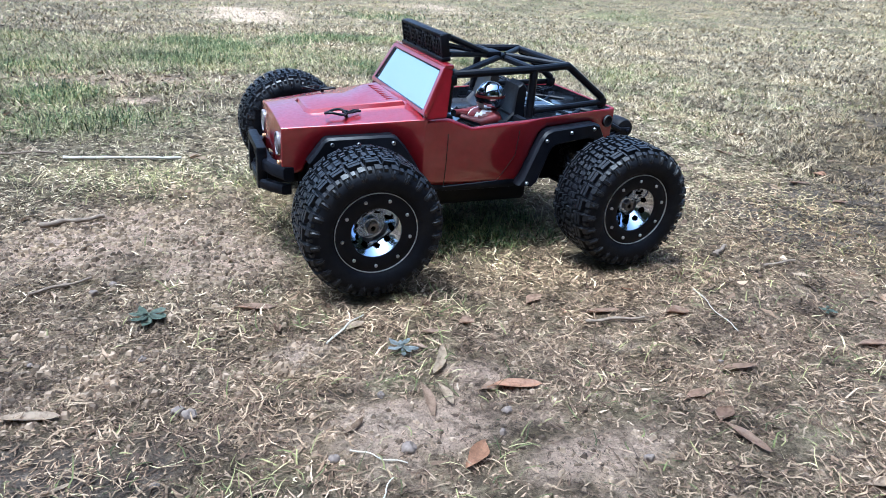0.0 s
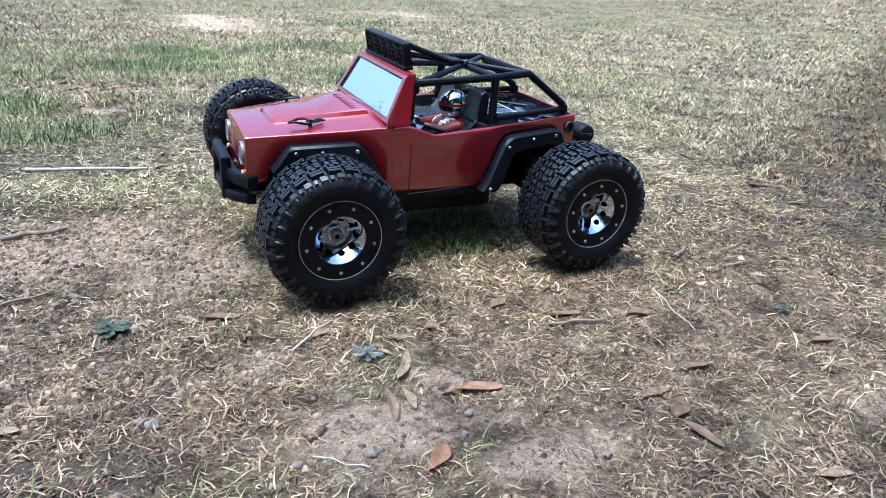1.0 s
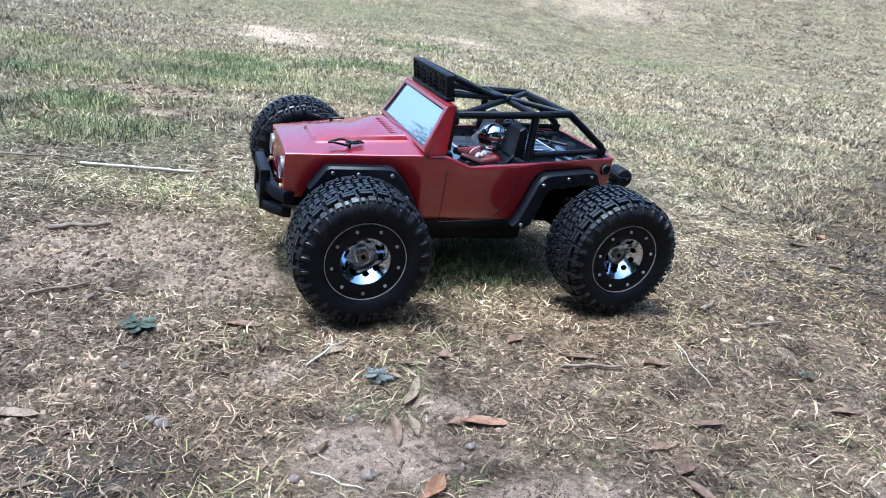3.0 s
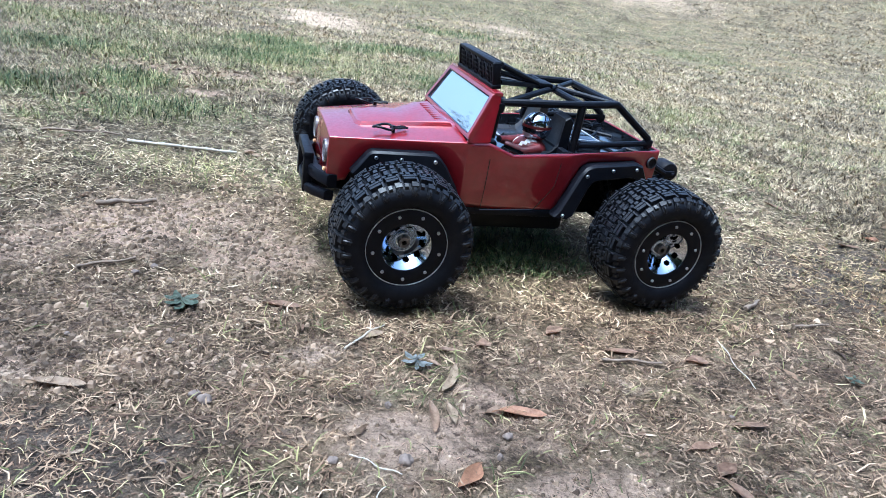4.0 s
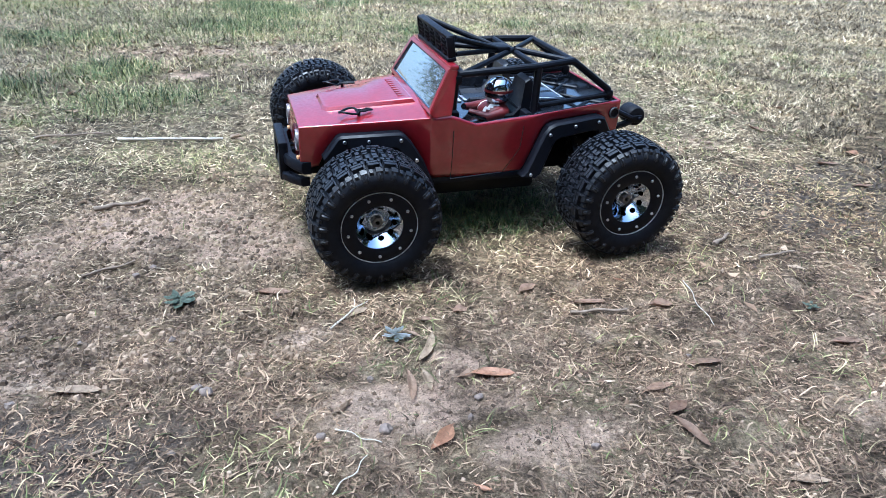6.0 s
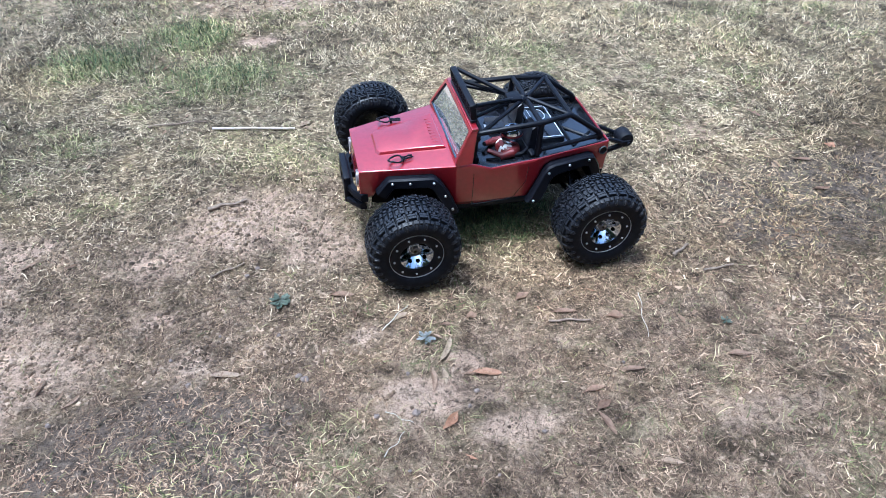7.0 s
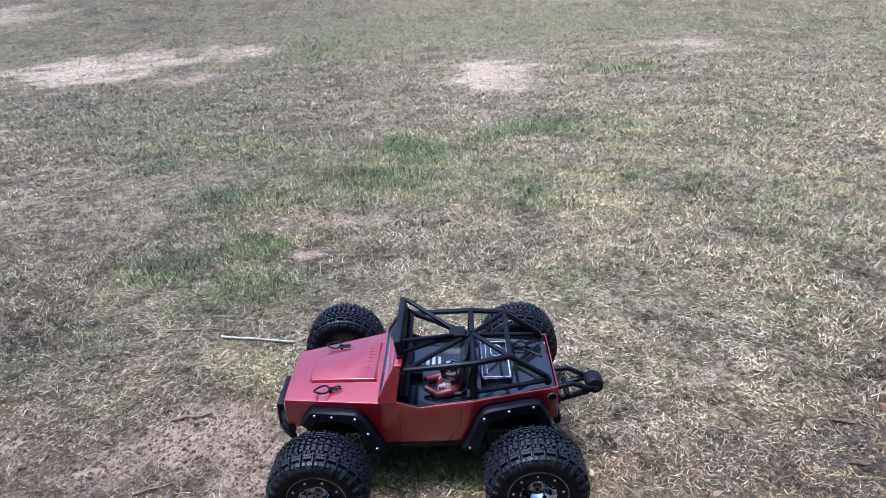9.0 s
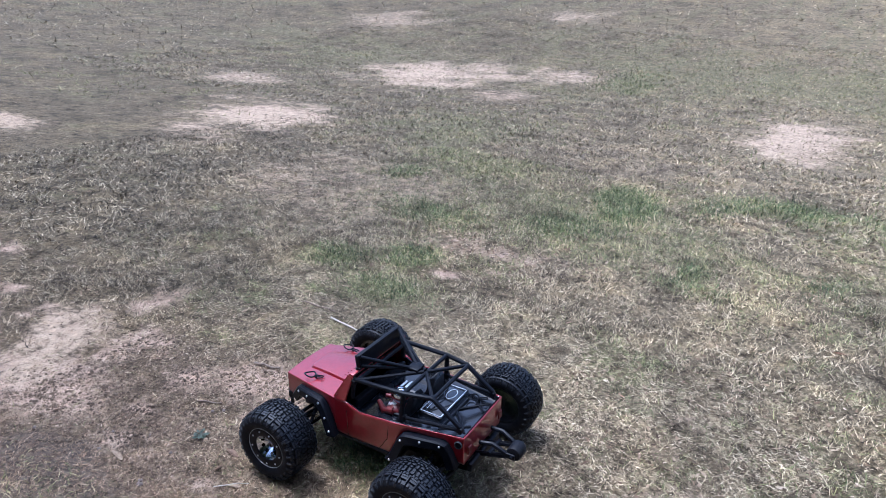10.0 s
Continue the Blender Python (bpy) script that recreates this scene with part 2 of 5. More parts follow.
WOOD = surface("pale_bare_wood", (0.330, 0.290, 0.224), (0.449, 0.409, 0.343), 60, 0.8, relief=0.0006)
BARK = surface("bark", (0.112, 0.079, 0.056), (0.224, 0.172, 0.125), 80, 0.9, relief=0.001)
NUT = surface("gum_nut", (0.106, 0.079, 0.066), (0.178, 0.139, 0.112), 150, 0.8, relief=0.0005)


# ---- mesh helpers ----
def finish(bm, name, mats, sharp=35):
    me = bpy.data.meshes.new(name)
    bm.normal_update()
    bm.to_mesh(me)
    bm.free()
    for m in (mats if isinstance(mats, (list, tuple)) else [mats]):
        me.materials.append(m)
    me.polygons.foreach_set("use_smooth", [True] * len(me.polygons))
    me.set_sharp_from_angle(angle=radians(sharp))
    return me


def part(name, bm, mat, parent, label="", sharp=35):
    ob = new(name, bm if isinstance(bm, bpy.types.Mesh) else finish(bm, name, mat, sharp))
    ob.parent = parent
    return tagged(ob, label)


def box(bm, centre, size, bevel=0.0, turn=None):
    m = Matrix.Translation(centre) @ (turn or Matrix()) @ Matrix.Diagonal((*size, 1))
    made = bmesh.ops.create_cube(bm, size=1, matrix=m)
    if bevel:
        edges = {e for v in made["verts"] for e in v.link_edges}
        bmesh.ops.bevel(bm, geom=list(edges), offset=bevel, segments=2, affect='EDGES', profile=0.5)


def tube(bm, pts, radius, seg=10):
    """A round bar along a line of points, closed at its ends."""
    pts = [Vector(p) for p in pts]
    rings = []
    up = None
    for i, p in enumerate(pts):
        a = (p - pts[i - 1]).normalized() if i else (pts[1] - p).normalized()
        b = (pts[i + 1] - p).normalized() if i < len(pts) - 1 else a
        t = (a + b).normalized()
        if up is None:
            up = t.orthogonal().normalized()
        up = (up - t * up.dot(t)).normalized()
        side = t.cross(up)
        k = 1 / max(0.6, a.dot(t))
        r = radius if not isinstance(radius, (list, tuple)) else radius[i]
        rings.append([bm.verts.new(p + (up * math.cos(q) + side * math.sin(q)) * r * k) for q in (2 * math.pi * j / seg for j in range(seg))])
    for r0, r1 in zip(rings, rings[1:]):
        for j in range(seg):
            bm.faces.new((r0[j], r0[(j + 1) % seg], r1[(j + 1) % seg], r1[j]))
    bm.faces.new(rings[0][::-1])
    bm.faces.new(rings[-1])


def lathe(bm, profile, seg=48, closed=False):
    """Turns (radius, y) points about the y axis."""
    rings = []
    for r, y in profile:
        rings.append([bm.verts.new((r * math.cos(2 * math.pi * j / seg), y, r * math.sin(2 * math.pi * j / seg))) for j in range(seg)])
    pairs = list(zip(rings, rings[1:])) + ([(rings[-1], rings[0])] if closed else [])
    for r0, r1 in pairs:
        for j in range(seg):
            bm.faces.new((r0[j], r0[(j + 1) % seg], r1[(j + 1) % seg], r1[j]))
    return rings


def curve_at(table, x):
    return float(np.interp(x, [p[0] for p in table], [p[1] for p in table]))


# ---- ground ----
def lattice(ix, iy, salt):
    v = np.sin(ix * 127.1 + iy * 311.7 + salt * 74.7) * 43758.5453
    return v - np.floor(v)


def vnoise(x, y, salt=0.0):
    x, y = np.asarray(x, float), np.asarray(y, float)
    ix, iy = np.floor(x), np.floor(y)
    fx, fy = x - ix, y - iy
    fx, fy = fx * fx * (3 - 2 * fx), fy * fy * (3 - 2 * fy)
    a, b = lattice(ix, iy, salt), lattice(ix + 1, iy, salt)
    c, d = lattice(ix, iy + 1, salt), lattice(ix + 1, iy + 1, salt)
    return (a * (1 - fx) + b * fx) * (1 - fy) + (c * (1 - fx) + d * fx) * fy


def fbm(x, y, salt=0.0, octaves=4):
    total, amp, f = 0.0, 0.5, 1.0
    for k in range(octaves):
        total = total + amp * vnoise(x * f, y * f, salt + k * 3.1)
        amp, f = amp * 0.5, f * 2.03
    return total


def soft(v, k):
    return k * np.logaddexp(0.0, np.asarray(v, float) / k)


def ground_z(x, y):
    z = 0.068 * (soft(y - 0.1, 0.15) - soft(y - 0.95, 0.25)) - 0.009 * soft(y - 2.0, 0.8) + 0.12 * (soft(y - 9.5, 1.0) - soft(y - 24.0, 2.0)) + 0.02 * soft(-y - 0.35, 0.15) + (0.13 + 0.05 / (1 + np.exp(-np.clip((np.asarray(x, float) - 4.0) / 3.0, -30, 30)))) * soft(np.hypot(x, y) - 12.0, 2.0) + 0.028 * np.exp(-((y - 0.25) / 0.14) ** 2 - (x / 0.45) ** 2)
    z = z - 0.006 + 0.012 * (fbm(x * 6, y * 6, 1.0, 3) - 0.45) + 0.007 * (fbm(x * 38, y * 38, 2.0, 3) - 0.45)
    far = np.clip(np.hypot(x, y) / 6 - 0.3, 0, 1)
    return z + far * 0.12 * (fbm(x * 0.6, y * 0.6, 5.0, 3) - 0.45)


# worn spots: centre, half sizes, turn in degrees, strength
SAND = [(0.50, 6.8, 0.60, 1.7, 0, 0.80), (3.4, 8.45, 0.65, 1.1, 0, 0.6), (-3.2, 7.2, 0.45, 0.7, 0, 0.35), (8.8, 13.3, 2.6, 1.6, 10, 0.5),
        (-4.9, 8.4, 1.45, 1.8, 6, 0.72), (-3.3, 9.6, 0.8, 0.9, 0, 0.6), (-8.7, 12.6, 1.5, 1.1, 40, 0.5), (-5.1, 15.2, 0.9, 0.9, 30, 0.55), (-6.3, 5.6, 0.7, 0.9, 55, 0.6), (-3.9, 3.5, 1.3, 0.75, -49, 0.75),
        (-1.75, 2.02, 0.75, 0.9, 48, 0.44), (-0.7, 4.25, 1.1, 1.4, 50, 0.3), (-1.17, -0.18, 0.14, 0.25, 40, 0.9), (-4.7, 1.6, 0.4, 0.6, 50, 0.7)]
BARE = [(-0.29, -0.326, 0.055, 0.05, 0, 1.1), (-0.69, -0.05, 0.13, 0.14, 20, 0.9), (-0.66, -0.22, 0.12, 0.08, 0, 0.9), (-0.13, -0.43, 0.05, 0.035, -30, 1.1), (-0.21, -0.48, 0.10, 0.035, -10, 1.0), (-0.12, -0.515, 0.07, 0.03, 0, 0.7), (-0.30, -0.34, 0.10, 0.07, 0, 1.0), (-0.22, -0.50, 0.13, 0.07, 0, 0.8), (-0.10, -0.58, 0.14, 0.06, 10, 0.7), (-0.55, 0.05, 0.20, 0.15, 30, 1.0),
        (-0.62, -0.35, 0.16, 0.12, 0, 0.6), (-1.0, -0.3, 0.35, 0.2, 0, 1.0), (0.30, -0.64, 0.22, 0.10, 0, 0.6),
        (-0.35, -0.05, 0.12, 0.1, 0, 0.8), (-0.36, 1.40, 0.34, 0.13, 4, 0.55), (-0.44, 1.06, 0.09, 0.05, 0, 0.9), (-0.30, 1.20, 0.10, 0.06, 0, 0.8), (-3.15, 7.05, 0.5, 0.7, 0, 0.45)]
LUSH = [(-0.16, 2.65, 0.22, 0.50, 0, 1.2), (1.94, 6.5, 0.42, 0.7, 0, 0.9), (-0.67, 1.10, 0.13, 0.18, 0, 0.9), (0.39, 1.70, 0.13, 0.22, 0, 0.75),
        (-1.57, 2.44, 0.16, 0.2, 0, 0.7), (-2.15, 9.6, 0.6, 1.3, 0, 0.8), (-0.2, 2.2, 0.9, 0.75, 0, 0.5), (0.75, 3.3, 0.55, 0.45, 0, 0.75), (-0.95, 1.77, 0.28, 0.22, 0, 0.75), (0.36, 1.55, 0.20, 0.16, 0, 0.75), (-2.2, 4.3, 1.0, 1.2, 0, 0.75), (-1.3, 3.0, 0.6, 0.6, 0, 0.55), (6.0, 7.7, 0.8, 0.6, 0, 0.9), (-0.93, 0.96, 0.14, 0.12, 0, 0.8),
        (-0.56, 0.82, 0.24, 0.18, 0, 0.7), (-0.42, 0.28, 0.15, 0.16, 0, 0.5), (-0.50, -0.56, 0.20, 0.12, 0, 0.3), (0.02, 0.02, 0.25, 0.16, 0, 0.7), (-0.02, -0.52, 0.07, 0.05, 0, 0.6), (0.12, -0.62, 0.09, 0.05, 0, 0.6), (-0.22, -0.42, 0.05, 0.03, 0, 0.7), (0.01, -0.505, 0.05, 0.04, 0, 0.6), (-0.11, -0.29, 0.07, 0.05, 0, 0.55), (-0.18, -0.365, 0.05, 0.03, 0, 0.6), (0.06, -0.45, 0.05, 0.03, 0, 0.5),
        (-5.0, 9.0, 4.0, 2.0, 0, 0.6), (1.0, 11.0, 6.0, 2.0, 0, 0.6)]


def spots(table, x, y):
    best = np.zeros_like(np.asarray(x, float))
    wob = 1.4 * (fbm(x * 3.2, y * 3.2, 9.0, 5) - 0.47)
    for cx, cy, rx, ry, turn, s in table:
        c, q = math.cos(radians(turn)), math.sin(radians(turn))
        u, v = ((x - cx) * c + (y - cy) * q) / rx, (-(x - cx) * q + (y - cy) * c) / ry
        best = np.maximum(best, s * np.clip(1.35 - np.hypot(u, v) + 1.3 * wob, 0, 1))
    return best


def sand_at(x, y):
    return spots(SAND, x, y)


def dark_at(x, y):
    """Damp, dark crumbly soil in front of and beside the truck."""
    return spots([(0.75, -0.20, 0.36, 0.22, 10, 1.0), (0.80, -0.42, 0.45, 0.28, 15, 0.6), (1.3, -0.25, 0.6, 0.3, 20, 0.9), (-0.62, -0.50, 0.28, 0.16, 0, 0.9), (1.9, 0.5, 0.5, 0.5, 0, 0.5)], x, y)


def bare_at(x, y):
    worn = np.clip((fbm(x * 5, y * 5, 17.0, 4) - 0.50) * 4.5, 0, 1) * np.clip(0.95 - (y + 0.1) * 0.9, 0.12, 0.8)
    thin = 0.34 * np.clip(0.4 - 3.0 * y, 0, 1) * np.clip(1.6 - np.abs(y + 0.3), 0, 1) * np.clip(np.maximum(np.abs(x) - 0.34, np.abs(y + 0.04) - 0.24) * 12, 0, 1)
    grown = np.clip(np.maximum(np.abs(x - 0.03) - 0.24, np.abs(y + 0.02) - 0.20) * 12, 0.1, 1)
    return np.maximum(np.maximum(worn, thin), spots(BARE, x, y)) * grown * (1 - 0.8 * dark_at(x, y))


def green_at(x, y):
    far = np.clip((np.hypot(x, y) - 3.0) / 8, 0, 0.3) + np.clip((y - 8) / 4, 0, 0.3)
    return np.clip(np.maximum(spots(LUSH, x, y), np.clip((0.45 * fbm(x * 2.6, y * 2.6, 31.0, 4) + 0.55 * fbm(x * 11.0, y * 11.0, 57.0, 4) - 0.53) * 6 + far, 0, 0.5)) * (1 - sand_at(x, y)), 0, 1)


def grid_mesh(name, xs, ys, zf):
    gx, gy = np.meshgrid(xs, ys, indexing="ij")
    gx, gy = gx.ravel(), gy.ravel()
    co = np.stack([gx, gy, zf(gx, gy)], 1)
    n, m = len(xs), len(ys)
    i = (np.arange(n - 1)[:, None] * m + np.arange(m - 1)[None, :]).ravel()
    return quads(name, co, np.stack([i, i + m, i + m + 1, i + 1], 1)), gx, gy


def quads(name, co, faces):
    me = bpy.data.meshes.new(name)
    me.vertices.add(len(co))
    me.vertices.foreach_set("co", co.astype(np.float32).ravel())
    me.loops.add(faces.size)
    me.loops.foreach_set("vertex_index", faces.astype(np.int32).ravel())
    me.polygons.add(len(faces))
    me.polygons.foreach_set("loop_start", np.arange(0, faces.size, 4, dtype=np.int32))
    me.update(calc_edges=True)
    me.polygons.foreach_set("use_smooth", np.ones(len(faces), bool))
    me.validate()
    return me


us = np.linspace(-7.3, 7.3, 390)
ground_me, gx, gy = grid_mesh("ground", -0.1 + 0.4 * np.sinh(us), 0.0 + 0.4 * np.sinh(us), ground_z)
for name, f in (("sand", sand_at), ("bare", bare_at), ("green", green_at), ("dark", dark_at)):
    att = ground_me.attributes.new(name, 'FLOAT', 'POINT')
    att.data.foreach_set("value", f(gx, gy).astype(np.float32))
ground_me.materials.append(GROUND)
ground = tagged(new("ground", ground_me), "dry patchy lawn with bare sandy soil and dead grass", "ground", kind="structure")


def blades(name, label, count, area, keep, length, width, lift, segs, curl, mat, rng, category="grass"):
    """Many thin curling blades in one mesh, scattered over a rectangle and thinned by keep(x, y)."""
    x = rng.uniform(area[0], area[2], count)
    y = rng.uniform(area[1], area[3], count)
    ok = rng.uniform(0, 1, count) < keep(x, y)
    x, y = x[ok], y[ok]
    n = len(x)
    ln = rng.uniform(length[0], length[1], n) * rng.uniform(0.6, 1, n)
    wd = rng.uniform(width[0], width[1], n)
    head = rng.uniform(0, 2 * math.pi, n)
    elev = radians(1) * rng.uniform(lift[0], lift[1], n)
    turn = rng.normal(0, curl, n)
    sag = rng.uniform(0.2, 1.0, n) * (elev + 0.25) / segs * 1.6
    p = np.stack([x, y, ground_z(x, y) - 0.001], 1)
    verts = []
    for s in range(segs + 1):
        w = wd * (1.0 if s == 0 else (1 - s / segs) ** 0.6) * 0.5 + 0.0001
        tilt = rng.uniform(-0.7, 0.7, n)
        side = np.stack([-np.sin(head), np.cos(head), tilt], 1) * w[:, None]
        verts += [p - side, p + side]
        d = np.stack([np.cos(head) * np.cos(elev), np.sin(head) * np.cos(elev), np.sin(elev)], 1)
        p = p + d * (ln / segs)[:, None]
        low = ground_z(p[:, 0], p[:, 1]) + 0.0008
        p[:, 2] = np.maximum(p[:, 2], low)
        head, elev = head + turn / segs + rng.normal(0, curl * 0.35, n), elev - sag
    k = 2 * (segs + 1)
    co = np.stack(verts, 1).reshape(-1, 3)
    base = (np.arange(n) * k)[:, None]
    faces = np.concatenate([base + np.array([[2 * s, 2 * s + 1, 2 * s + 3, 2 * s + 2]]) for s in range(segs)], 0)
    me = quads(name, co, faces)
    me.materials.append(mat)
    return tagged(new(name, me), label, category, kind="stuff")


rng = np.random.default_rng(7)


def under(x, y):
    """1 where a tyre presses the grass flat."""
    hit = np.zeros_like(x)
    for wx in (-0.185, 0.185):
        for wy in (-0.19, 0.19):
            hit = np.maximum(hit, ((np.abs(x - wx) < 0.035) & (np.abs(y - wy) < 0.055)) * 1.0)
    return hit


def straw_keep(x, y):
    return np.clip(1.0 - 0.9 * bare_at(x, y) - 0.95 * sand_at(x, y) - 0.75 * green_at(x, y), 0.06, 1) * (1 - under(x, y))


def green_keep(x, y):
    return np.clip(green_at(x, y) * 1.0 - 0.6 * bare_at(x, y) + 0.04, 0.0, 1) * (1 - under(x, y))


def near_green(x, y):
    return np.clip(green_keep(x, y) + 0.10 * np.clip((x - 0.1) / 0.3, 0, 1) + 0.14 * (fbm(x * 4, y * 4, 91.0, 3) - 0.25), 0, 1)


def near_keep(x, y):
    return straw_keep(x, y) * (1 - 0.8 * np.clip(spots(BARE, x, y) * 1.3, 0, 1)) * (1 - 0.3 * dark_at(x, y)) * np.clip(0.65 + (fbm(x * 14, y * 14, 77.0, 3) - 0.35) * 2.6, 0.3, 1)


def clumps(x, y):
    return np.clip(0.55 + (fbm(x * 16, y * 16, 83.0, 4) - 0.42) * 4.5, 0.12, 1)


def in_near(x, y):
    return (x > -1.05) & (x < 0.95) & (y > -0.82) & (y < 0.85)


def in_mid(x, y):
    return (x > -1.9) & (x < 2.2) & (y > -0.5) & (y < 2.4)


def paler(x, y):
    """How far the trodden brown straw gives way to paler lawn straw."""
    return np.clip((y + 0.30) / 0.5 + 0.7 * np.clip((x - 0.22) / 0.3, 0, 1) + 1.2 * (fbm(x * 5, y * 5, 41.0, 3) - 0.45), 0, 1)


NEAR = (-1.05, -0.82, 0.95, 0.85)
blades("dead_grass", "matted brown dead grass blades on bare soil", 230000, NEAR, lambda x, y: near_keep(x, y) * (1 - paler(x, y)), (0.008, 0.032), (0.0008, 0.0022), (0, 28), 2, 1.7, STRAW, rng)
blades("dead_grass", "matted pale dead grass blades round the truck", 190000, NEAR, lambda x, y: near_keep(x, y) * paler(x, y), (0.008, 0.030), (0.0010, 0.0026), (0, 30), 2, 1.1, STRAW_FAR, rng)
blades("dead_grass", "tangled dry grass tufts standing out of the mat", 90000, NEAR, lambda x, y: near_keep(x, y) * clumps(x, y) * (1 - 0.8 * paler(x, y)), (0.010, 0.034), (0.0007, 0.0018), (10, 50), 3, 1.4, STRAW, rng)
blades("dead_grass", "dry straw-coloured lawn grass round the truck", 470000, (-1.9, -0.5, 2.2, 2.4), lambda x, y: straw_keep(x, y) * clumps(x, y) * ~in_near(x, y), (0.012, 0.034), (0.0014, 0.0036), (0, 50), 1, 1.0, STRAW_FAR, rng)
blades("dead_grass", "dry straw-coloured lawn grass farther off", 320000, (-3.6, -0.45, 3.6, 5.0), lambda x, y: straw_keep(x, y) * clumps(x, y) * ~in_mid(x, y), (0.018, 0.050), (0.0028, 0.0066), (0, 50), 1, 0.8, STRAW_FAR, rng)
blades("dead_grass", "dry pale grass of the distant lawn", 200000, (-9, 4.5, 9, 14), lambda x, y: straw_keep(x, y) * clumps(x * 0.5, y * 0.5), (0.03, 0.07), (0.005, 0.011), (0, 50), 1, 0.5, STRAW_FAR, rng)
blades("dead_grass", "dry straw-coloured grass on the open lawn", 120000, (3.4, 0.3, 10, 6.5), lambda x, y: straw_keep(x, y) * clumps(x * 0.6, y * 0.6) * ((x > 3.6) & ((y < 4.6) | (x > 8.8))), (0.025, 0.060), (0.0045, 0.0095), (0, 50), 1, 0.6, STRAW_FAR, rng)
blades("dead_grass", "dry pale grass up the open slope", 70000, (9, 4.5, 18, 14), lambda x, y: straw_keep(x, y) * clumps(x * 0.4, y * 0.4), (0.05, 0.10), (0.009, 0.018), (0, 50), 1, 0.5, STRAW_FAR, rng)
blades("green_grass", "short living green grass blades among the straw", 80000, (-1.15, -0.85, 1.0, 0.95), near_green, (0.012, 0.040), (0.0006, 0.0016), (10, 65), 3, 0.8, GREEN, rng)
blades("green_grass", "tufts of green grass in the dry lawn", 190000, (-1.9, 0.4, 2.2, 3.4), lambda x, y: green_keep(x, y) * (np.hypot(x, y - 0.1) > 0.8), (0.018, 0.060), (0.0009, 0.0024), (15, 72), 2, 0.7, GREEN, rng)
blades("green_grass", "distant green lawn grass", 130000, (-9, 2.8, 9, 14), green_keep, (0.03, 0.075), (0.004, 0.009), (15, 65), 1, 0.5, GREEN, rng)
blades("dead_grass", "faint dry grass tufts on the far slope", 90000, (-24, 5, 20, 26), lambda x, y: straw_keep(x, y) * ((y > 14) | (np.abs(x) > 9)) * clumps(x * 0.3, y * 0.3), (0.05, 0.12), (0.010, 0.022), (0, 55), 1, 0.5, STRAW_FAR, rng)
TUFTS = [(-0.16, 2.65, 0.20, 0.40, 0, 1.0), (-0.67, 1.10, 0.10, 0.14, 0, 0.9), (0.39, 1.70, 0.10, 0.16, 0, 0.8), (0.90, 1.90, 0.12, 0.20, 0, 0.7), (-1.57, 2.44, 0.12, 0.15, 0, 0.7),
         (0.25, 2.90, 0.25, 0.30, 0, 0.6), (1.86, 6.25, 0.40, 0.45, 0, 1.0), (-0.33, 2.08, 0.22, 0.22, 0, 0.8), (0.75, 3.3, 0.45, 0.35, 0, 0.7), (-0.95, 1.77, 0.22, 0.18, 0, 0.7), (0.36, 1.55, 0.16, 0.12, 0, 0.7), (-0.93, 0.96, 0.12, 0.10, 0, 0.8), (-2.15, 9.6, 0.60, 1.0, 0, 0.8), (-0.56, 0.82, 0.20, 0.12, 0, 0.6)]
blades("lush_tufts", "darker green tufts of longer grass", 110000, (-1.8, 0.6, 1.3, 3.5), lambda x, y: 0.9 * np.clip(1.3 * spots(TUFTS, x, y), 0, 1) ** 1.5, (0.025, 0.070), (0.0010, 0.0026), (30, 80), 2, 0.6, GREEN_DEEP, rng)
blades("lush_tufts", "distant dark green grass tufts", 30000, (-3.5, 5.0, 3.0, 11.5), lambda x, y: 0.9 * spots(TUFTS, x, y) ** 2, (0.04, 0.09), (0.005, 0.010), (30, 75), 1, 0.5, GREEN_DEEP, rng)
# real tufts, sown thicker so their dark blades deepen the shade down here
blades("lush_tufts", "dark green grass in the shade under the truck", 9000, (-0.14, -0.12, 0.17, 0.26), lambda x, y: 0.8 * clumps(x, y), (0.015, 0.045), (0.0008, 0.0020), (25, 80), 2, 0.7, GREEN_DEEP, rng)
blades("leaf_litter", "fine brown crumbs of broken straw and bark on soil", 120000, (-0.95, -0.80, 0.75, 0.12), lambda x, y: 0.9 * (1 - 0.9 * np.clip(bare_at(x, y) * 1.2, 0, 1)) * (1 - under(x, y)), (0.002, 0.009), (0.0010, 0.0027), (0, 38), 1, 0.5, MULCH, rng, "leaf litter")
blades("leaf_litter", "broken bits of dead leaves and bark on the lawn", 14000, (-1.1, -0.82, 1.1, 0.9), lambda x, y: 0.75 * (1 - under(x, y)) * (1 - 0.75 * bare_at(x, y)), (0.006, 0.024), (0.0015, 0.0045), (0, 22), 2, 0.5, LITTER, rng, "leaf litter")
blades("leaf_litter", "brown leaf flakes strewn on the straw beside the truck", 2600, (0.25, -0.45, 1.7, 1.0), lambda x, y: 0.35 + 0.65 * clumps(x, y), (0.012, 0.034), (0.006, 0.012), (0, 26), 2, 0.6, LITTER, rng, "leaf litter")
blades("leaf_litter", "pinkish brown leaf flakes on a worn spot of lawn", 2200, (-0.85, 0.95, 0.25, 1.75), lambda x, y: 0.15 + 0.85 * spots([(-0.36, 1.38, 0.36, 0.22, 4, 1.0)], x, y), (0.014, 0.040), (0.006, 0.013), (0, 30), 2, 0.6, LITTER, rng, "leaf litter")
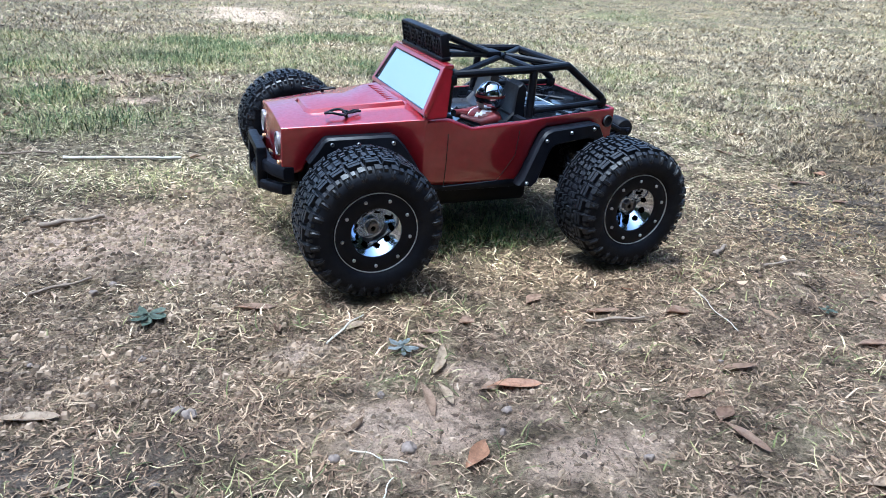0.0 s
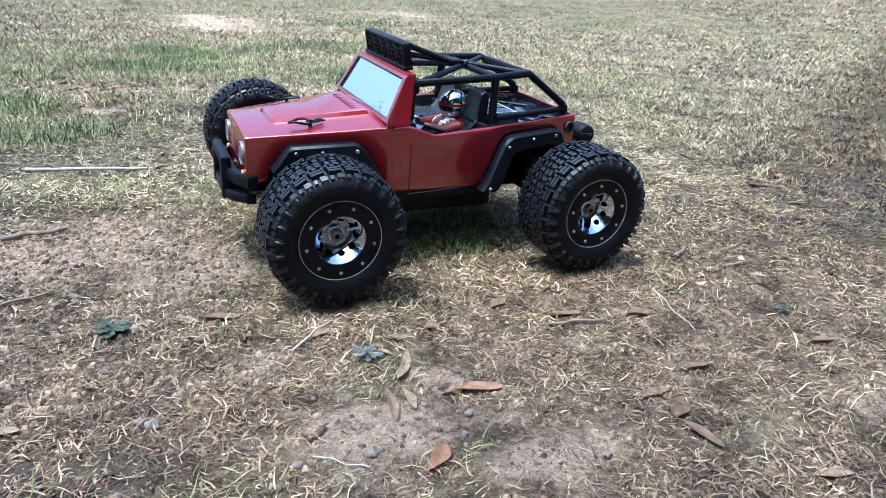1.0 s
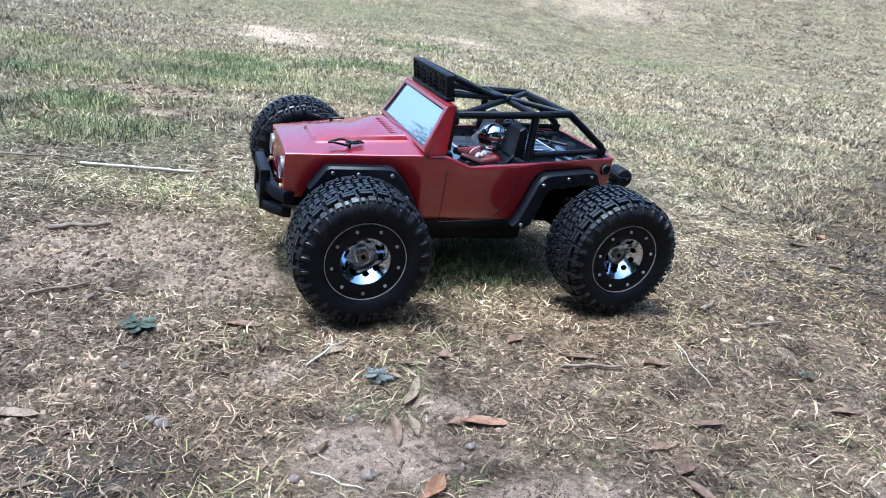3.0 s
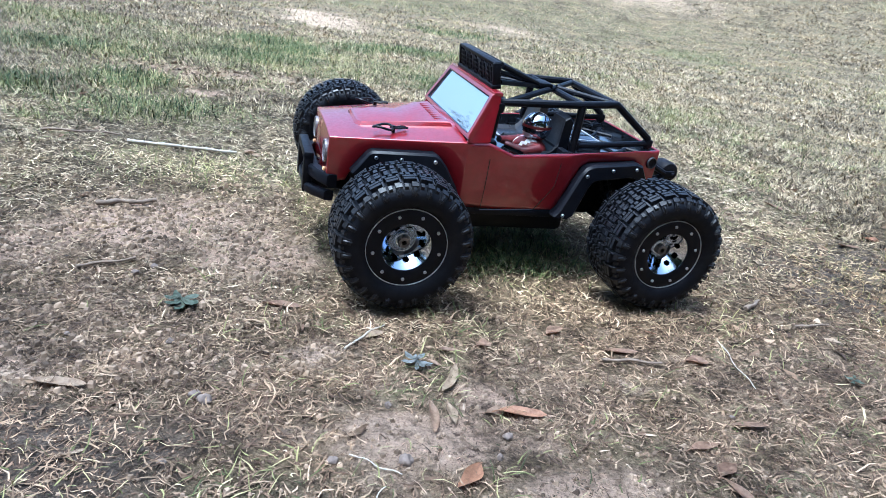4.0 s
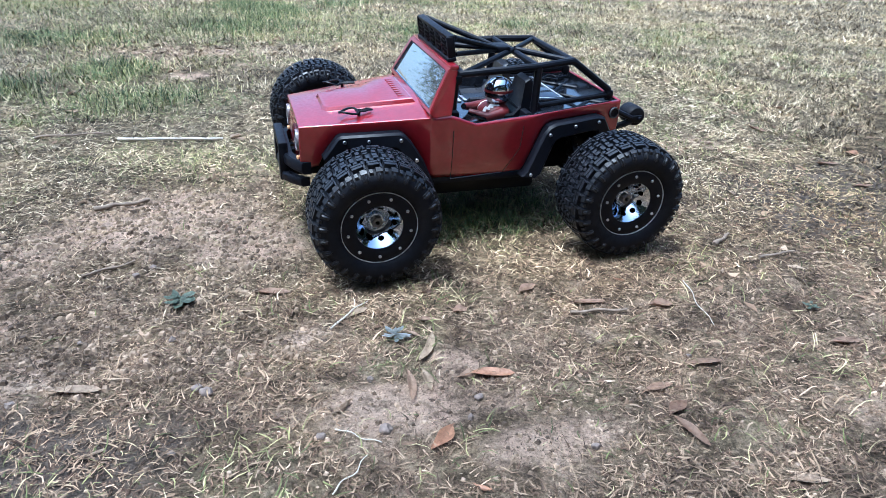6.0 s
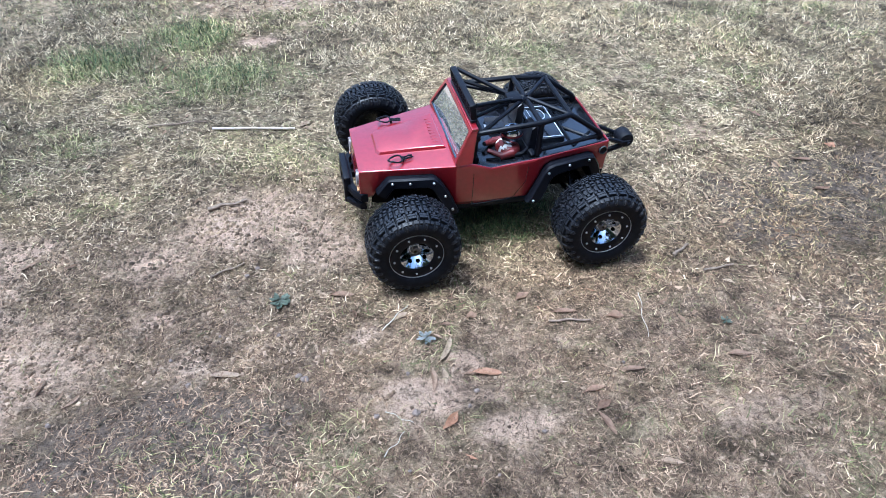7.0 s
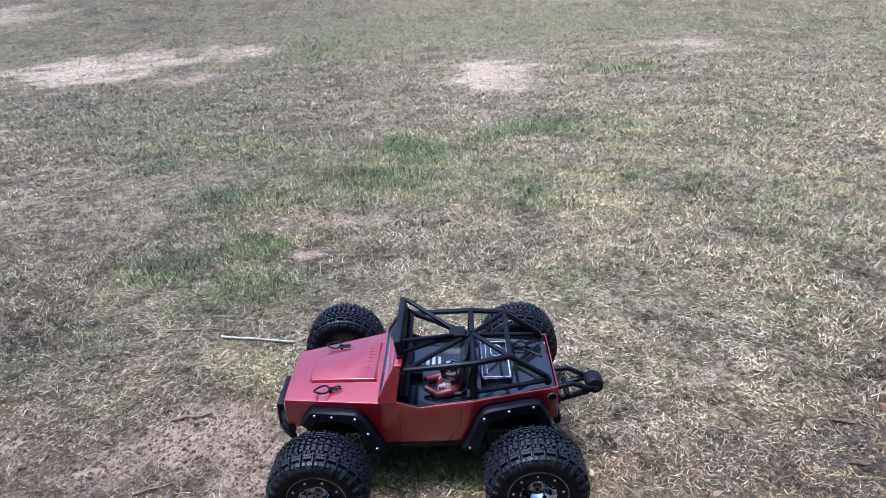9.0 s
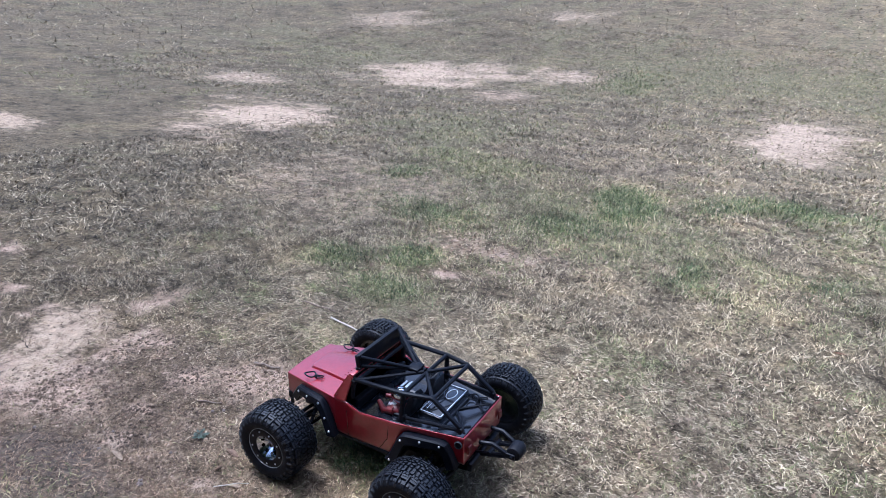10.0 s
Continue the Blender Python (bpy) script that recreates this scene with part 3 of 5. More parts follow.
blades("leaf_litter", "scattered dead leaf bits farther off on the lawn", 26000, (-3.6, -0.2, 3.6, 5.0), lambda x, y: 0.8 * ~in_near(x, y), (0.012, 0.035), (0.004, 0.010), (0, 28), 2, 0.5, LITTER, rng, "leaf litter")


def crumbs(count, area, size):
    """Loose bits of soil: small four-sided lumps in one mesh."""
    x, y = rng.uniform(area[0], area[2], count), rng.uniform(area[1], area[3], count)
    ok = rng.uniform(0, 1, count) < np.clip(bare_at(x, y) * 1.1 + 0.12, 0, 1)
    x, y = x[ok], y[ok]
    n = len(x)
    s = size[0] + (size[1] - size[0]) * rng.uniform(0, 1, n) ** 3
    turn = rng.uniform(0, 6.28, n)
    verts = []
    for k, (r, h) in enumerate([(1.0, -0.3), (0.45, 0.6)]):
        for j in range(4):
            a = turn + j * math.pi / 2
            rr = s * r * rng.uniform(0.6, 1.1, n)
            verts.append(np.stack([x + np.cos(a) * rr, y + np.sin(a) * rr, ground_z(x, y) + s * h * rng.uniform(0.6, 1, n)], 1))
    co = np.stack(verts, 1).reshape(-1, 3)
    f = np.array([[0, 1, 5, 4], [1, 2, 6, 5], [2, 3, 7, 6], [3, 0, 4, 7], [4, 5, 6, 7]])
    faces = ((np.arange(n) * 8)[:, None, None] + f[None]).reshape(-1, 4)
    me = quads("soil_crumbs", co, faces)
    me.polygons.foreach_set("use_smooth", np.zeros(len(me.polygons), bool))
    me.materials.append(CLOD)
    return tagged(new("soil_crumbs", me), "crumbly grey-brown soil clods on the ground", "soil", kind="stuff")


crumbs(52000, (-1.1, -0.85, 0.9, 0.5), (0.0010, 0.0055))
crumbs(9000, (-1.0, -0.40, -0.28, 0.32), (0.0025, 0.0095))


# ---- toy truck ----
truck = tagged(new("toy_monster_truck"), "red radio-controlled toy truck with big black tyres on dry grass", "toy truck")
LEAN = pose(0, 0.013, 0, 3.9)          # it stands across the slope
truck.matrix_basis = LEAN
TOP = [(-0.262, 0.189), (-0.077, 0.2065), (-0.047, 0.2085), (-0.036, 0.205), (-0.008, 0.194), (0.09, 0.2015), (0.248, 0.2095)]
LOW = [(-0.262, 0.122), (-0.236, 0.130), (-0.226, 0.153), (-0.209, 0.175), (-0.123, 0.183), (-0.107, 0.172), (-0.090, 0.146), (-0.076, 0.112),
       (0.072, 0.108), (0.078, 0.114), (0.104, 0.178), (0.118, 0.187), (0.205, 0.190), (0.222, 0.168), (0.230, 0.140), (0.248, 0.137)]
HALF = [(-0.262, 0.081), (-0.077, 0.122), (-0.030, 0.1225), (0.09, 0.117), (0.248, 0.091)]
ROWS = [0.0, 0.08, 0.3, 0.55, 0.8, 0.93, 1.0]
SWELL = [0.962, 0.978, 0.995, 1.003, 1.004, 1.002, 1.0]


def hood_z(x, y):
    crown = 0.005 + 0.006 * (x + 0.262) / 0.185
    return curve_at(TOP, x) + crown * (1 - (y / curve_at(HALF, x)) ** 2)


def build_body():
    bm = bmesh.new()
    xs = sorted({p[0] for p in TOP + LOW + HALF} | {round(v, 4) for v in np.linspace(-0.262, 0.248, 40)})
    ys = np.linspace(-1, 1, 17)
    for side in (-1, 1):
        cols = []
        for x in xs:
            zt, zb, w = curve_at(TOP, x), curve_at(LOW, x), curve_at(HALF, x)
            cols.append([bm.verts.new((x, side * w * k, zb + (zt - zb) * v)) for v, k in zip(ROWS, SWELL)])
        for c0, c1 in zip(cols, cols[1:]):
            for j in range(len(ROWS) - 1):
                f = (c0[j], c1[j], c1[j + 1], c0[j + 1])
                bm.faces.new(f if side < 0 else f[::-1])
    hood = [x for x in xs if x <= -0.0769]
    grid = [[bm.verts.new((x, curve_at(HALF, x) * q, hood_z(x, curve_at(HALF, x) * q))) for q in ys] for x in hood]
    for r0, r1 in zip(grid, grid[1:]):
        for j in range(len(ys) - 1):
            bm.faces.new((r0[j], r1[j], r1[j + 1], r0[j + 1]))
    for x, flip in ((-0.262, False), (0.248, True)):
        zt, zb, w = curve_at(TOP, x), curve_at(LOW, x), curve_at(HALF, x)
        crown = 0.005 if not flip else 0.0
        rows = [[bm.verts.new((x + (0.004 if flip else -0.005) * (1 - q * q) * (1 - abs(2 * v - 1)), w * k * q, zb + (zt - zb) * v + crown * (1 - q * q) * v)) for q in ys] for v, k in zip(ROWS, SWELL)]
        for r0, r1 in zip(rows, rows[1:]):
            for j in range(len(ys) - 1):
                f = (r0[j], r0[j + 1], r1[j + 1], r1[j])
                bm.faces.new(f[::-1] if not flip else f)
    bmesh.ops.remove_doubles(bm, verts=bm.verts, dist=0.0006)
    bmesh.ops.recalc_face_normals(bm, faces=bm.faces)
    body = part("body_shell", bm, RED, truck, "glossy metallic red body with tapering bonnet", 50)
    bev = body.modifiers.new("round_edges", 'BEVEL')
    bev.width, bev.segments, bev.limit_method, bev.angle_limit = 0.0035, 3, 'ANGLE', radians(42)
    sol = body.modifiers.new("thickness", 'SOLIDIFY')
    sol.thickness, sol.offset = 0.0022, -1
    return body


body = build_body()


def raised_panel(outline, height, inset):
    """A low plateau on the bonnet with sloping sides."""
    bm = bmesh.new()
    cx, cy = sum(p[0] for p in outline) / len(outline), sum(p[1] for p in outline) / len(outline)
    low, mid, top = [], [], []
    for x, y in outline:
        d = Vector((cx - x, cy - y)).normalized()
        low.append(bm.verts.new((x, y, hood_z(x, y) - 0.001)))
        mid.append(bm.verts.new((x + d.x * inset * 0.85, y + d.y * inset * 0.85, hood_z(x, y) + height * 0.85)))
        top.append(bm.verts.new((x + d.x * inset * 1.3, y + d.y * inset * 1.3, hood_z(x, y) + height)))
    n = len(outline)
    for a, b in ((low, mid), (mid, top)):
        for j in range(n):
            bm.faces.new((a[j], a[(j + 1) % n], b[(j + 1) % n], b[j]))
    bm.faces.new(top)
    return bm


scoop = [(-0.223, -0.034), (-0.217, -0.044), (-0.15, -0.055), (-0.086, -0.066), (-0.086, 0.066), (-0.15, 0.055), (-0.217, 0.044), (-0.223, 0.034)]
part("hood_scoop", raised_panel(scoop, 0.0058, 0.006), RED, body, sharp=25)
for k in range(11):
    y = -0.055 + 0.011 * k
    bm = bmesh.new()
    box(bm, (-0.100, y, hood_z(-0.1, 0.058) + 0.0056 if abs(y) < 0.054 else hood_z(-0.1, y) - 0.0005), (0.018, 0.0032, 0.0016), 0.0006)
    part("hood_louvre", bm, RED, body)

# door outline grooves, one per edge, on both sides
for side in (-1, 1):
    for a, b in (((-0.043, 0.108), (-0.043, 0.186)), ((-0.043, 0.108), (0.042, 0.111)), ((0.042, 0.111), (0.067, 0.150)), ((0.067, 0.150), (0.070, 0.186))):
        bm = bmesh.new()
        pts = []
        for q in np.linspace(0, 1, 7):
            x, z = a[0] + (b[0] - a[0]) * q, a[1] + (b[1] - a[1]) * q
            v = (z - curve_at(LOW, x)) / (curve_at(TOP, x) - curve_at(LOW, x))
            pts.append((x, side * curve_at(HALF, x) * float(np.interp(v, ROWS, SWELL)), z))
        tube(bm, pts, 0.0007, 6)
        part("door_seam", bm, GLOSSBLACK, body)

# windscreen and its frame
BASE, HEAD = (-0.079, 0.211, 0.1235), (-0.046, 0.272, 0.107)     # x, z, half width


def shield_point(u, v, out=0.0):
    """u across (-1 to 1), v up (0 to 1), out: forward of the screen's plane."""
    x, z, w = (BASE[i] + (HEAD[i] - BASE[i]) * v for i in range(3))
    n = Vector((-(HEAD[1] - BASE[1]), 0, HEAD[0] - BASE[0])).normalized()
    return Vector((x, w * u, z)) + n * out


bm = bmesh.new()
outer = [(-1, 0), (1, 0), (1, 1), (-1, 1)]
inner = [(-0.915, 0.09), (0.915, 0.09), (0.90, 0.90), (-0.90, 0.90)]
loops = [[bm.verts.new(shield_point(u, v, o)) for u, v in ring] for ring, o in ((outer, -0.004), (outer, 0.003), (inner, 0.003), (inner, -0.004))]
for a, b in zip(loops, loops[1:] + loops[:1]):
    for j in range(4):
        bm.faces.new((a[j], a[(j + 1) % 4], b[(j + 1) % 4], b[j]))
bmesh.ops.recalc_face_normals(bm, faces=bm.faces)
bmesh.ops.bevel(bm, geom=bm.edges[:], offset=0.0012, segments=2, affect='EDGES')
shield_frame = part("windscreen_frame", bm, RED, body)
bm = bmesh.new()
vs = [bm.verts.new(shield_point(u, v, 0.0)) for u, v in [(-0.93, 0.075), (0.93, 0.075), (0.915, 0.915), (-0.915, 0.915)]]
back = [bm.verts.new(v.co + Vector((0.0012, 0, 0))) for v in vs]
bm.faces.new(vs[::-1])
bm.faces.new(back)
for j in range(4):
    bm.faces.new((vs[j], vs[(j + 1) % 4], back[(j + 1) % 4], back[j]))
bmesh.ops.recalc_face_normals(bm, faces=bm.faces)
part("windscreen", bm, SHIELD, shield_frame, "smoked glossy windscreen reflecting the sky")
bm = bmesh.new()
tube(bm, [shield_point(-0.915, 0.085, 0.001), shield_point(0.915, 0.085, 0.001), shield_point(0.90, 0.905, 0.001), shield_point(-0.90, 0.905, 0.001), shield_point(-0.915, 0.085, 0.001)], 0.0014, 6)
part("windscreen_seal", bm, GLOSSBLACK, shield_frame)
for side in (-1, 1):
    bm = bmesh.new()
    poly = [(-0.081, 0.2055, 0.1235), (-0.047, 0.2085, 0.1235), (-0.036, 0.270, 0.107), (-0.047, 0.272, 0.107)]
    a = [bm.verts.new((x, side * w, z)) for x, z, w in poly]
    b = [bm.verts.new((x, side * (w - 0.006), z)) for x, z, w in poly]
    bm.faces.new(a)
    bm.faces.new(b[::-1])
    for j in range(4):
        bm.faces.new((a[j], b[j], b[(j + 1) % 4], a[(j + 1) % 4]))
    bmesh.ops.recalc_face_normals(bm, faces=bm.faces)
    bmesh.ops.bevel(bm, geom=bm.edges[:], offset=0.0015, segments=2, affect='EDGES')
    part("windscreen_pillar", bm, RED, body, sharp=1)
bm = bmesh.new()
box(bm, (-0.041, 0, 0.2725), (0.014, 0.212, 0.006), 0.002)
part("windscreen_header", bm, RED, body)

# nose: lamps and indicators
for side in (-1, 1):
    bm = bmesh.new()
    rings = lathe(bm, [(0.0, 0.0012), (0.010, 0.0018), (0.0135, 0.0006), (0.0145, 0.0022), (0.0158, 0.0022), (0.0165, -0.003)], 28)
    bm.transform(Matrix.Translation((-0.2635, side * 0.061, 0.1635)) @ Matrix.Rotation(radians(90), 4, 'Z'))
    part("headlight", bm, LAMPGREY, body, "round pale grey printed headlight")
    bm = bmesh.new()
    box(bm, (-0.264, side * 0.067, 0.138), (0.004, 0.010, 0.007), 0.0018)
    part("indicator", bm, AMBER, body, "small pale amber indicator")
    bm = bmesh.new()
    lathe(bm, [(0.0, 0.0015), (0.006, 0.002), (0.0065, 0.003), (0.0085, 0.003), (0.0095, 0.0), (0.0095, -0.003)], 24)
    w = curve_at(HALF, 0.236)
    bm.transform(Matrix.Translation((0.236, side * (w + 0.0005), 0.190)) @ Matrix.Rotation(radians(180 if side < 0 else 0), 4, 'Z') @ Matrix.Rotation(radians(9), 4, 'Z'))
    cap = part("fuel_cap", bm, BLACK, body, "dark ribbed fuel cap")
    bm = bmesh.new()
    lathe(bm, [(0.0072, 0.0), (0.0074, 0.0036), (0.0088, 0.0036), (0.0092, 0.0)], 24)
    bm.transform(Matrix.Translation((0.236, side * (w + 0.0005), 0.190)) @ Matrix.Rotation(radians(180 if side < 0 else 0), 4, 'Z') @ Matrix.Rotation(radians(9), 4, 'Z'))
    part("cap_ring", bm, LENSGREY, body)
    bm = bmesh.new()
    box(bm, (0.2535, side * 0.074, 0.172), (0.004, 0.014, 0.022), 0.0015)
    part("tail_light", bm, DOLLRED, body)

# body clips on the bonnet and the rear deck
for x, y, z, turn in ((-0.174, -0.075, 0.200, 12), (-0.174, 0.070, 0.201, -10), (0.205, 0.060, 0.200, 20)):
    bm = bmesh.new()
    tube(bm, [(0, 0, -0.008), (0, 0, 0.006), (0.0, 0, 0.010)], 0.0026, 8)
    ring = [(0.014 * math.cos(q) - 0.016, 0.011 * math.sin(q), 0.008 + 0.002 * math.sin(q * 2)) for q in np.linspace(0, 2 * math.pi, 15)]
    tube(bm, ring, 0.0017, 6)
    tube(bm, [(-0.004, 0.003, 0.007), (0.008, 0.003, 0.007), (0.013, 0.004, 0.008), (0.020, 0.003, 0.0075)], 0.0017, 6)
    tube(bm, [(-0.004, -0.003, 0.007), (0.008, -0.003, 0.007), (0.013, -0.004, 0.0085), (0.020, -0.003, 0.008)], 0.0017, 6)
    bm.transform(pose(x, y, z, 0, 0, turn))
    part("body_clip", bm, BLACK, body, "black body post with a wire clip")

# fender flares with screws
FRONT = [(-0.232, 0.148), (-0.226, 0.156), (-0.211, 0.178), (-0.206, 0.181), (-0.124, 0.188), (-0.117, 0.185), (-0.106, 0.173), (-0.089, 0.146), (-0.072, 0.106)]
REAR = [(0.068, 0.108), (0.076, 0.116), (0.101, 0.174), (0.109, 0.184), (0.120, 0.188), (0.200, 0.192), (0.213, 0.188), (0.227, 0.166), (0.238, 0.134)]


def flare(path, screws, centre, side, face):
    bm = bmesh.new()
    cx, cz = centre
    rings = []
    for x, z in path:
        d = Vector((cx - x, cz - z)).normalized()
        w = curve_at(HALF, x)
        prof = [(0, w - 0.006), (0, w + 0.011), (0.003, w + 0.0155), (face - 0.003, w + 0.018), (face, w + 0.015), (face, w - 0.055)]
        rings.append([bm.verts.new((x + d.x * i, side * y, z + d.y * i)) for i, y in prof])
    for a, b in zip(rings, rings[1:]):
        for j in range(len(a) - 1):
            bm.faces.new((a[j], b[j], b[j + 1], a[j + 1]))
    bm.faces.new(rings[0])
    bm.faces.new(rings[-1][::-1])
    bmesh.ops.recalc_face_normals(bm, faces=bm.faces)
    fl = part("fender_flare", bm, BLACK, truck, "black bolt-on wheel arch flare", 30)
    for x, z in screws:
        d = Vector((cx - x, cz - z)).normalized() * 0.009
        w = curve_at(HALF, x) + 0.0165
        sm = bmesh.new()
        lathe(sm, [(0.0009, 0.0012), (0.001, 0.0022), (0.0022, 0.0022), (0.0028, 0.001), (0.0028, -0.001)], 12)
        sm.transform(Matrix.Translation((x + d.x, side * w, z + d.y)) @ Matrix.Rotation(radians(180 if side < 0 else 0), 4, 'Z'))
        part("screw", sm, STEEL, fl)


for side in (-1, 1):
    flare(FRONT, [(-0.205, 0.181), (-0.168, 0.184), (-0.119, 0.186), (-0.094, 0.154), (-0.078, 0.120)], (-0.165, 0.10), side, 0.023)
    flare(REAR, [(0.074, 0.112), (0.105, 0.180), (0.155, 0.190), (0.204, 0.191)], (0.16, 0.10), side, 0.025)

# cockpit tub, deck, dash
def floor_z(x):
    return curve_at([(-0.05, 0.180), (0.088, 0.180), (0.096, 0.193), (0.25, 0.195)], x)


bm = bmesh.new()
xs = np.linspace(-0.040, 0.243, 40)
edge = [[bm.verts.new((x, q * (curve_at(HALF, x) - i), z)) for q, i, z in ((-1, 0.0035, curve_at(TOP, x) - 0.001), (-1, 0.006, curve_at(TOP, x) - 0.0005), (-1, 0.010, floor_z(x) + 0.003), (-0.5, 0.010, floor_z(x)), (0, 0, floor_z(x)), (0.5, 0.010, floor_z(x)), (1, 0.010, floor_z(x) + 0.003), (1, 0.006, curve_at(TOP, x) - 0.0005), (1, 0.0035, curve_at(TOP, x) - 0.001))] for x in xs]
for a, b in zip(edge, edge[1:]):
    for j in range(8):
        bm.faces.new((a[j], b[j], b[j + 1], a[j + 1]))
bm.faces.new(edge[-1])
bmesh.ops.recalc_face_normals(bm, faces=bm.faces)
tub = part("cockpit_tub", bm, GLOSSBLACK, truck, "glossy black moulded cockpit and load bed")
bm = bmesh.new()
box(bm, (-0.035, 0, 0.193), (0.018, 0.20, 0.026), 0.005)
box(bm, (-0.020, 0, 0.186), (0.03, 0.03, 0.018), 0.004)
part("dashboard", bm, BLACK, tub)
bm = bmesh.new()
box(bm, (0.086, 0, 0.187), (0.012, 0.196, 0.022), 0.003)
part("bulkhead", bm, BLACK, tub)
bm = bmesh.new()
box(bm, (0.138, 0.012, 0.198), (0.060, 0.132, 0.014), 0.003)
lid = part("deck_box", bm, GLOSSBLACK, tub, "dark deck box with a pale grey printed border")
for c, s in (((0.112, 0.012), (0.0025, 0.124)), ((0.164, 0.012), (0.0025, 0.124)), ((0.138, -0.049), (0.0495, 0.0025)), ((0.138, 0.073), (0.0495, 0.0025)), ((0.121, 0.012), (0.0012, 0.10))):
    bm = bmesh.new()
    box(bm, (c[0], c[1], 0.2053), (s[0], s[1], 0.0008))
    part("printed_line", bm, GREYPRINT, lid)
bm = bmesh.new()
oval = [(0.142 + 0.011 * math.cos(q), 0.040 + 0.020 * math.sin(q), 0.2054) for q in np.linspace(0, 2 * math.pi, 29)]
tube(bm, oval, 0.0012, 6)
part("printed_oval", bm, GREYPRINT, lid)
for k in range(5):
    bm = bmesh.new()
    box(bm, (0.052 - 0.012 * k, 0.045, 0.1815), (0.006, 0.036 if k % 2 else 0.028, 0.001))
    part("printed_bar", bm, GREYPRINT, tub)
for k, (a, b) in enumerate((((0.178, -0.078), (0.232, -0.03)), ((0.178, 0.0), (0.232, -0.06)), ((0.178, 0.078), (0.232, 0.03)), ((0.178, 0.01), (0.232, 0.07)), ((0.178, -0.078), (0.178, 0.078)))):
    bm = bmesh.new()
    tube(bm, [(a[0], a[1], 0.1955), (b[0], b[1], 0.1955)], 0.003, 6)
    part("deck_rib", bm, BLACK, tub)


def seat(y, mat, label):
    bm = bmesh.new()
    prof = [(0.030, 0.183), (0.070, 0.184), (0.082, 0.196), (0.090, 0.238), (0.098, 0.243), (0.104, 0.236), (0.098, 0.190), (0.088, 0.178), (0.032, 0.178)]
    rings = []
    for q, k, lift in ((-0.030, 0.96, 0.004), (-0.026, 1.0, 0.006), (-0.018, 1.0, 0.0), (0.018, 1.0, 0.0), (0.026, 1.0, 0.006), (0.030, 0.96, 0.004)):
        rings.append([bm.verts.new((0.065 + (x - 0.065) * k, y + q * (1 - 0.35 * max(0, (z - 0.2) / 0.045)), 0.178 + (z - 0.178) * k + (lift if z < 0.2 else 0))) for x, z in prof])
    for a, b in zip(rings, rings[1:]):
        for j in range(len(prof)):
            bm.faces.new((a[j], b[j], b[(j + 1) % len(prof)], a[(j + 1) % len(prof)]))
    bm.faces.new(rings[0])
    bm.faces.new(rings[-1][::-1])
    bmesh.ops.recalc_face_normals(bm, faces=bm.faces)
    return part("bucket_seat", bm, mat, truck, label)


seat(-0.045, BLACK, "black bucket seat behind the doll")
seat(0.048, SEATGREY, "empty smoke-grey bucket seat")

# roll cage
R = 0.0055
cage = part("roll_cage", (lambda b: (tube(b, [(-0.040, -0.104, 0.212), (-0.037, -0.102, 0.258), (-0.032, -0.101, 0.262), (0.094, -0.095, 0.268), (0.158, -0.080, 0.271), (0.164, -0.079, 0.268), (0.228, -0.078, 0.224), (0.231, -0.078, 0.208)], R), b)[1])(bmesh.new()), BLACK, truck, "black tubular roll cage")


def bar(*pts, r=R, name="cage_bar"):
    bm = bmesh.new()
    tube(bm, pts, r)
    part(name, bm, BLACK, cage)


bar((-0.040, 0.104, 0.212), (-0.037, 0.102, 0.258), (-0.032, 0.101, 0.262), (0.094, 0.095, 0.268), (0.158, 0.080, 0.271), (0.164, 0.079, 0.268), (0.228, 0.078, 0.224), (0.231, 0.078, 0.208))
for s in (-1, 1):
    bar((0.095, s * 0.095, 0.267), (0.092, s * 0.100, 0.200), r=0.006)
    bar((0.095, s * 0.098, 0.208), (0.229, s * 0.079, 0.216), r=0.0045)
    bar((-0.026, s * 0.099, 0.262), (0.090, s * 0.002, 0.272), r=0.0045)
    bar((0.096, s * 0.002, 0.272), (0.159, s * 0.078, 0.270), r=0.0045)
    bar((-0.034, s * 0.077, 0.308), (0.060, s * 0.010, 0.276), r=0.0045)
    bar((-0.032, s * 0.077, 0.285), (0.060, s * 0.010, 0.274), r=0.0038)
bar((0.094, -0.095, 0.268), (0.094, 0.095, 0.268), r=0.005)
bar((0.161, -0.079, 0.270), (0.161, 0.079, 0.270), r=0.005)
bar((-0.026, -0.100, 0.262), (-0.026, 0.100, 0.262), r=0.005)
bm = bmesh.new()
box(bm, (0.066, 0, 0.275), (0.030, 0.034, 0.010), 0.003)
part("cage_bracket", bm, BLACK, cage)
for s in (-1, 1):
    for x, y, z in ((-0.036, 0.103, 0.255), (0.230, 0.078, 0.216), (0.094, 0.098, 0.209)):
        bm = bmesh.new()
        box(bm, (x, s * y, z), (0.014, 0.012, 0.014), 0.003)
        part("cage_foot", bm, BLACK, cage)

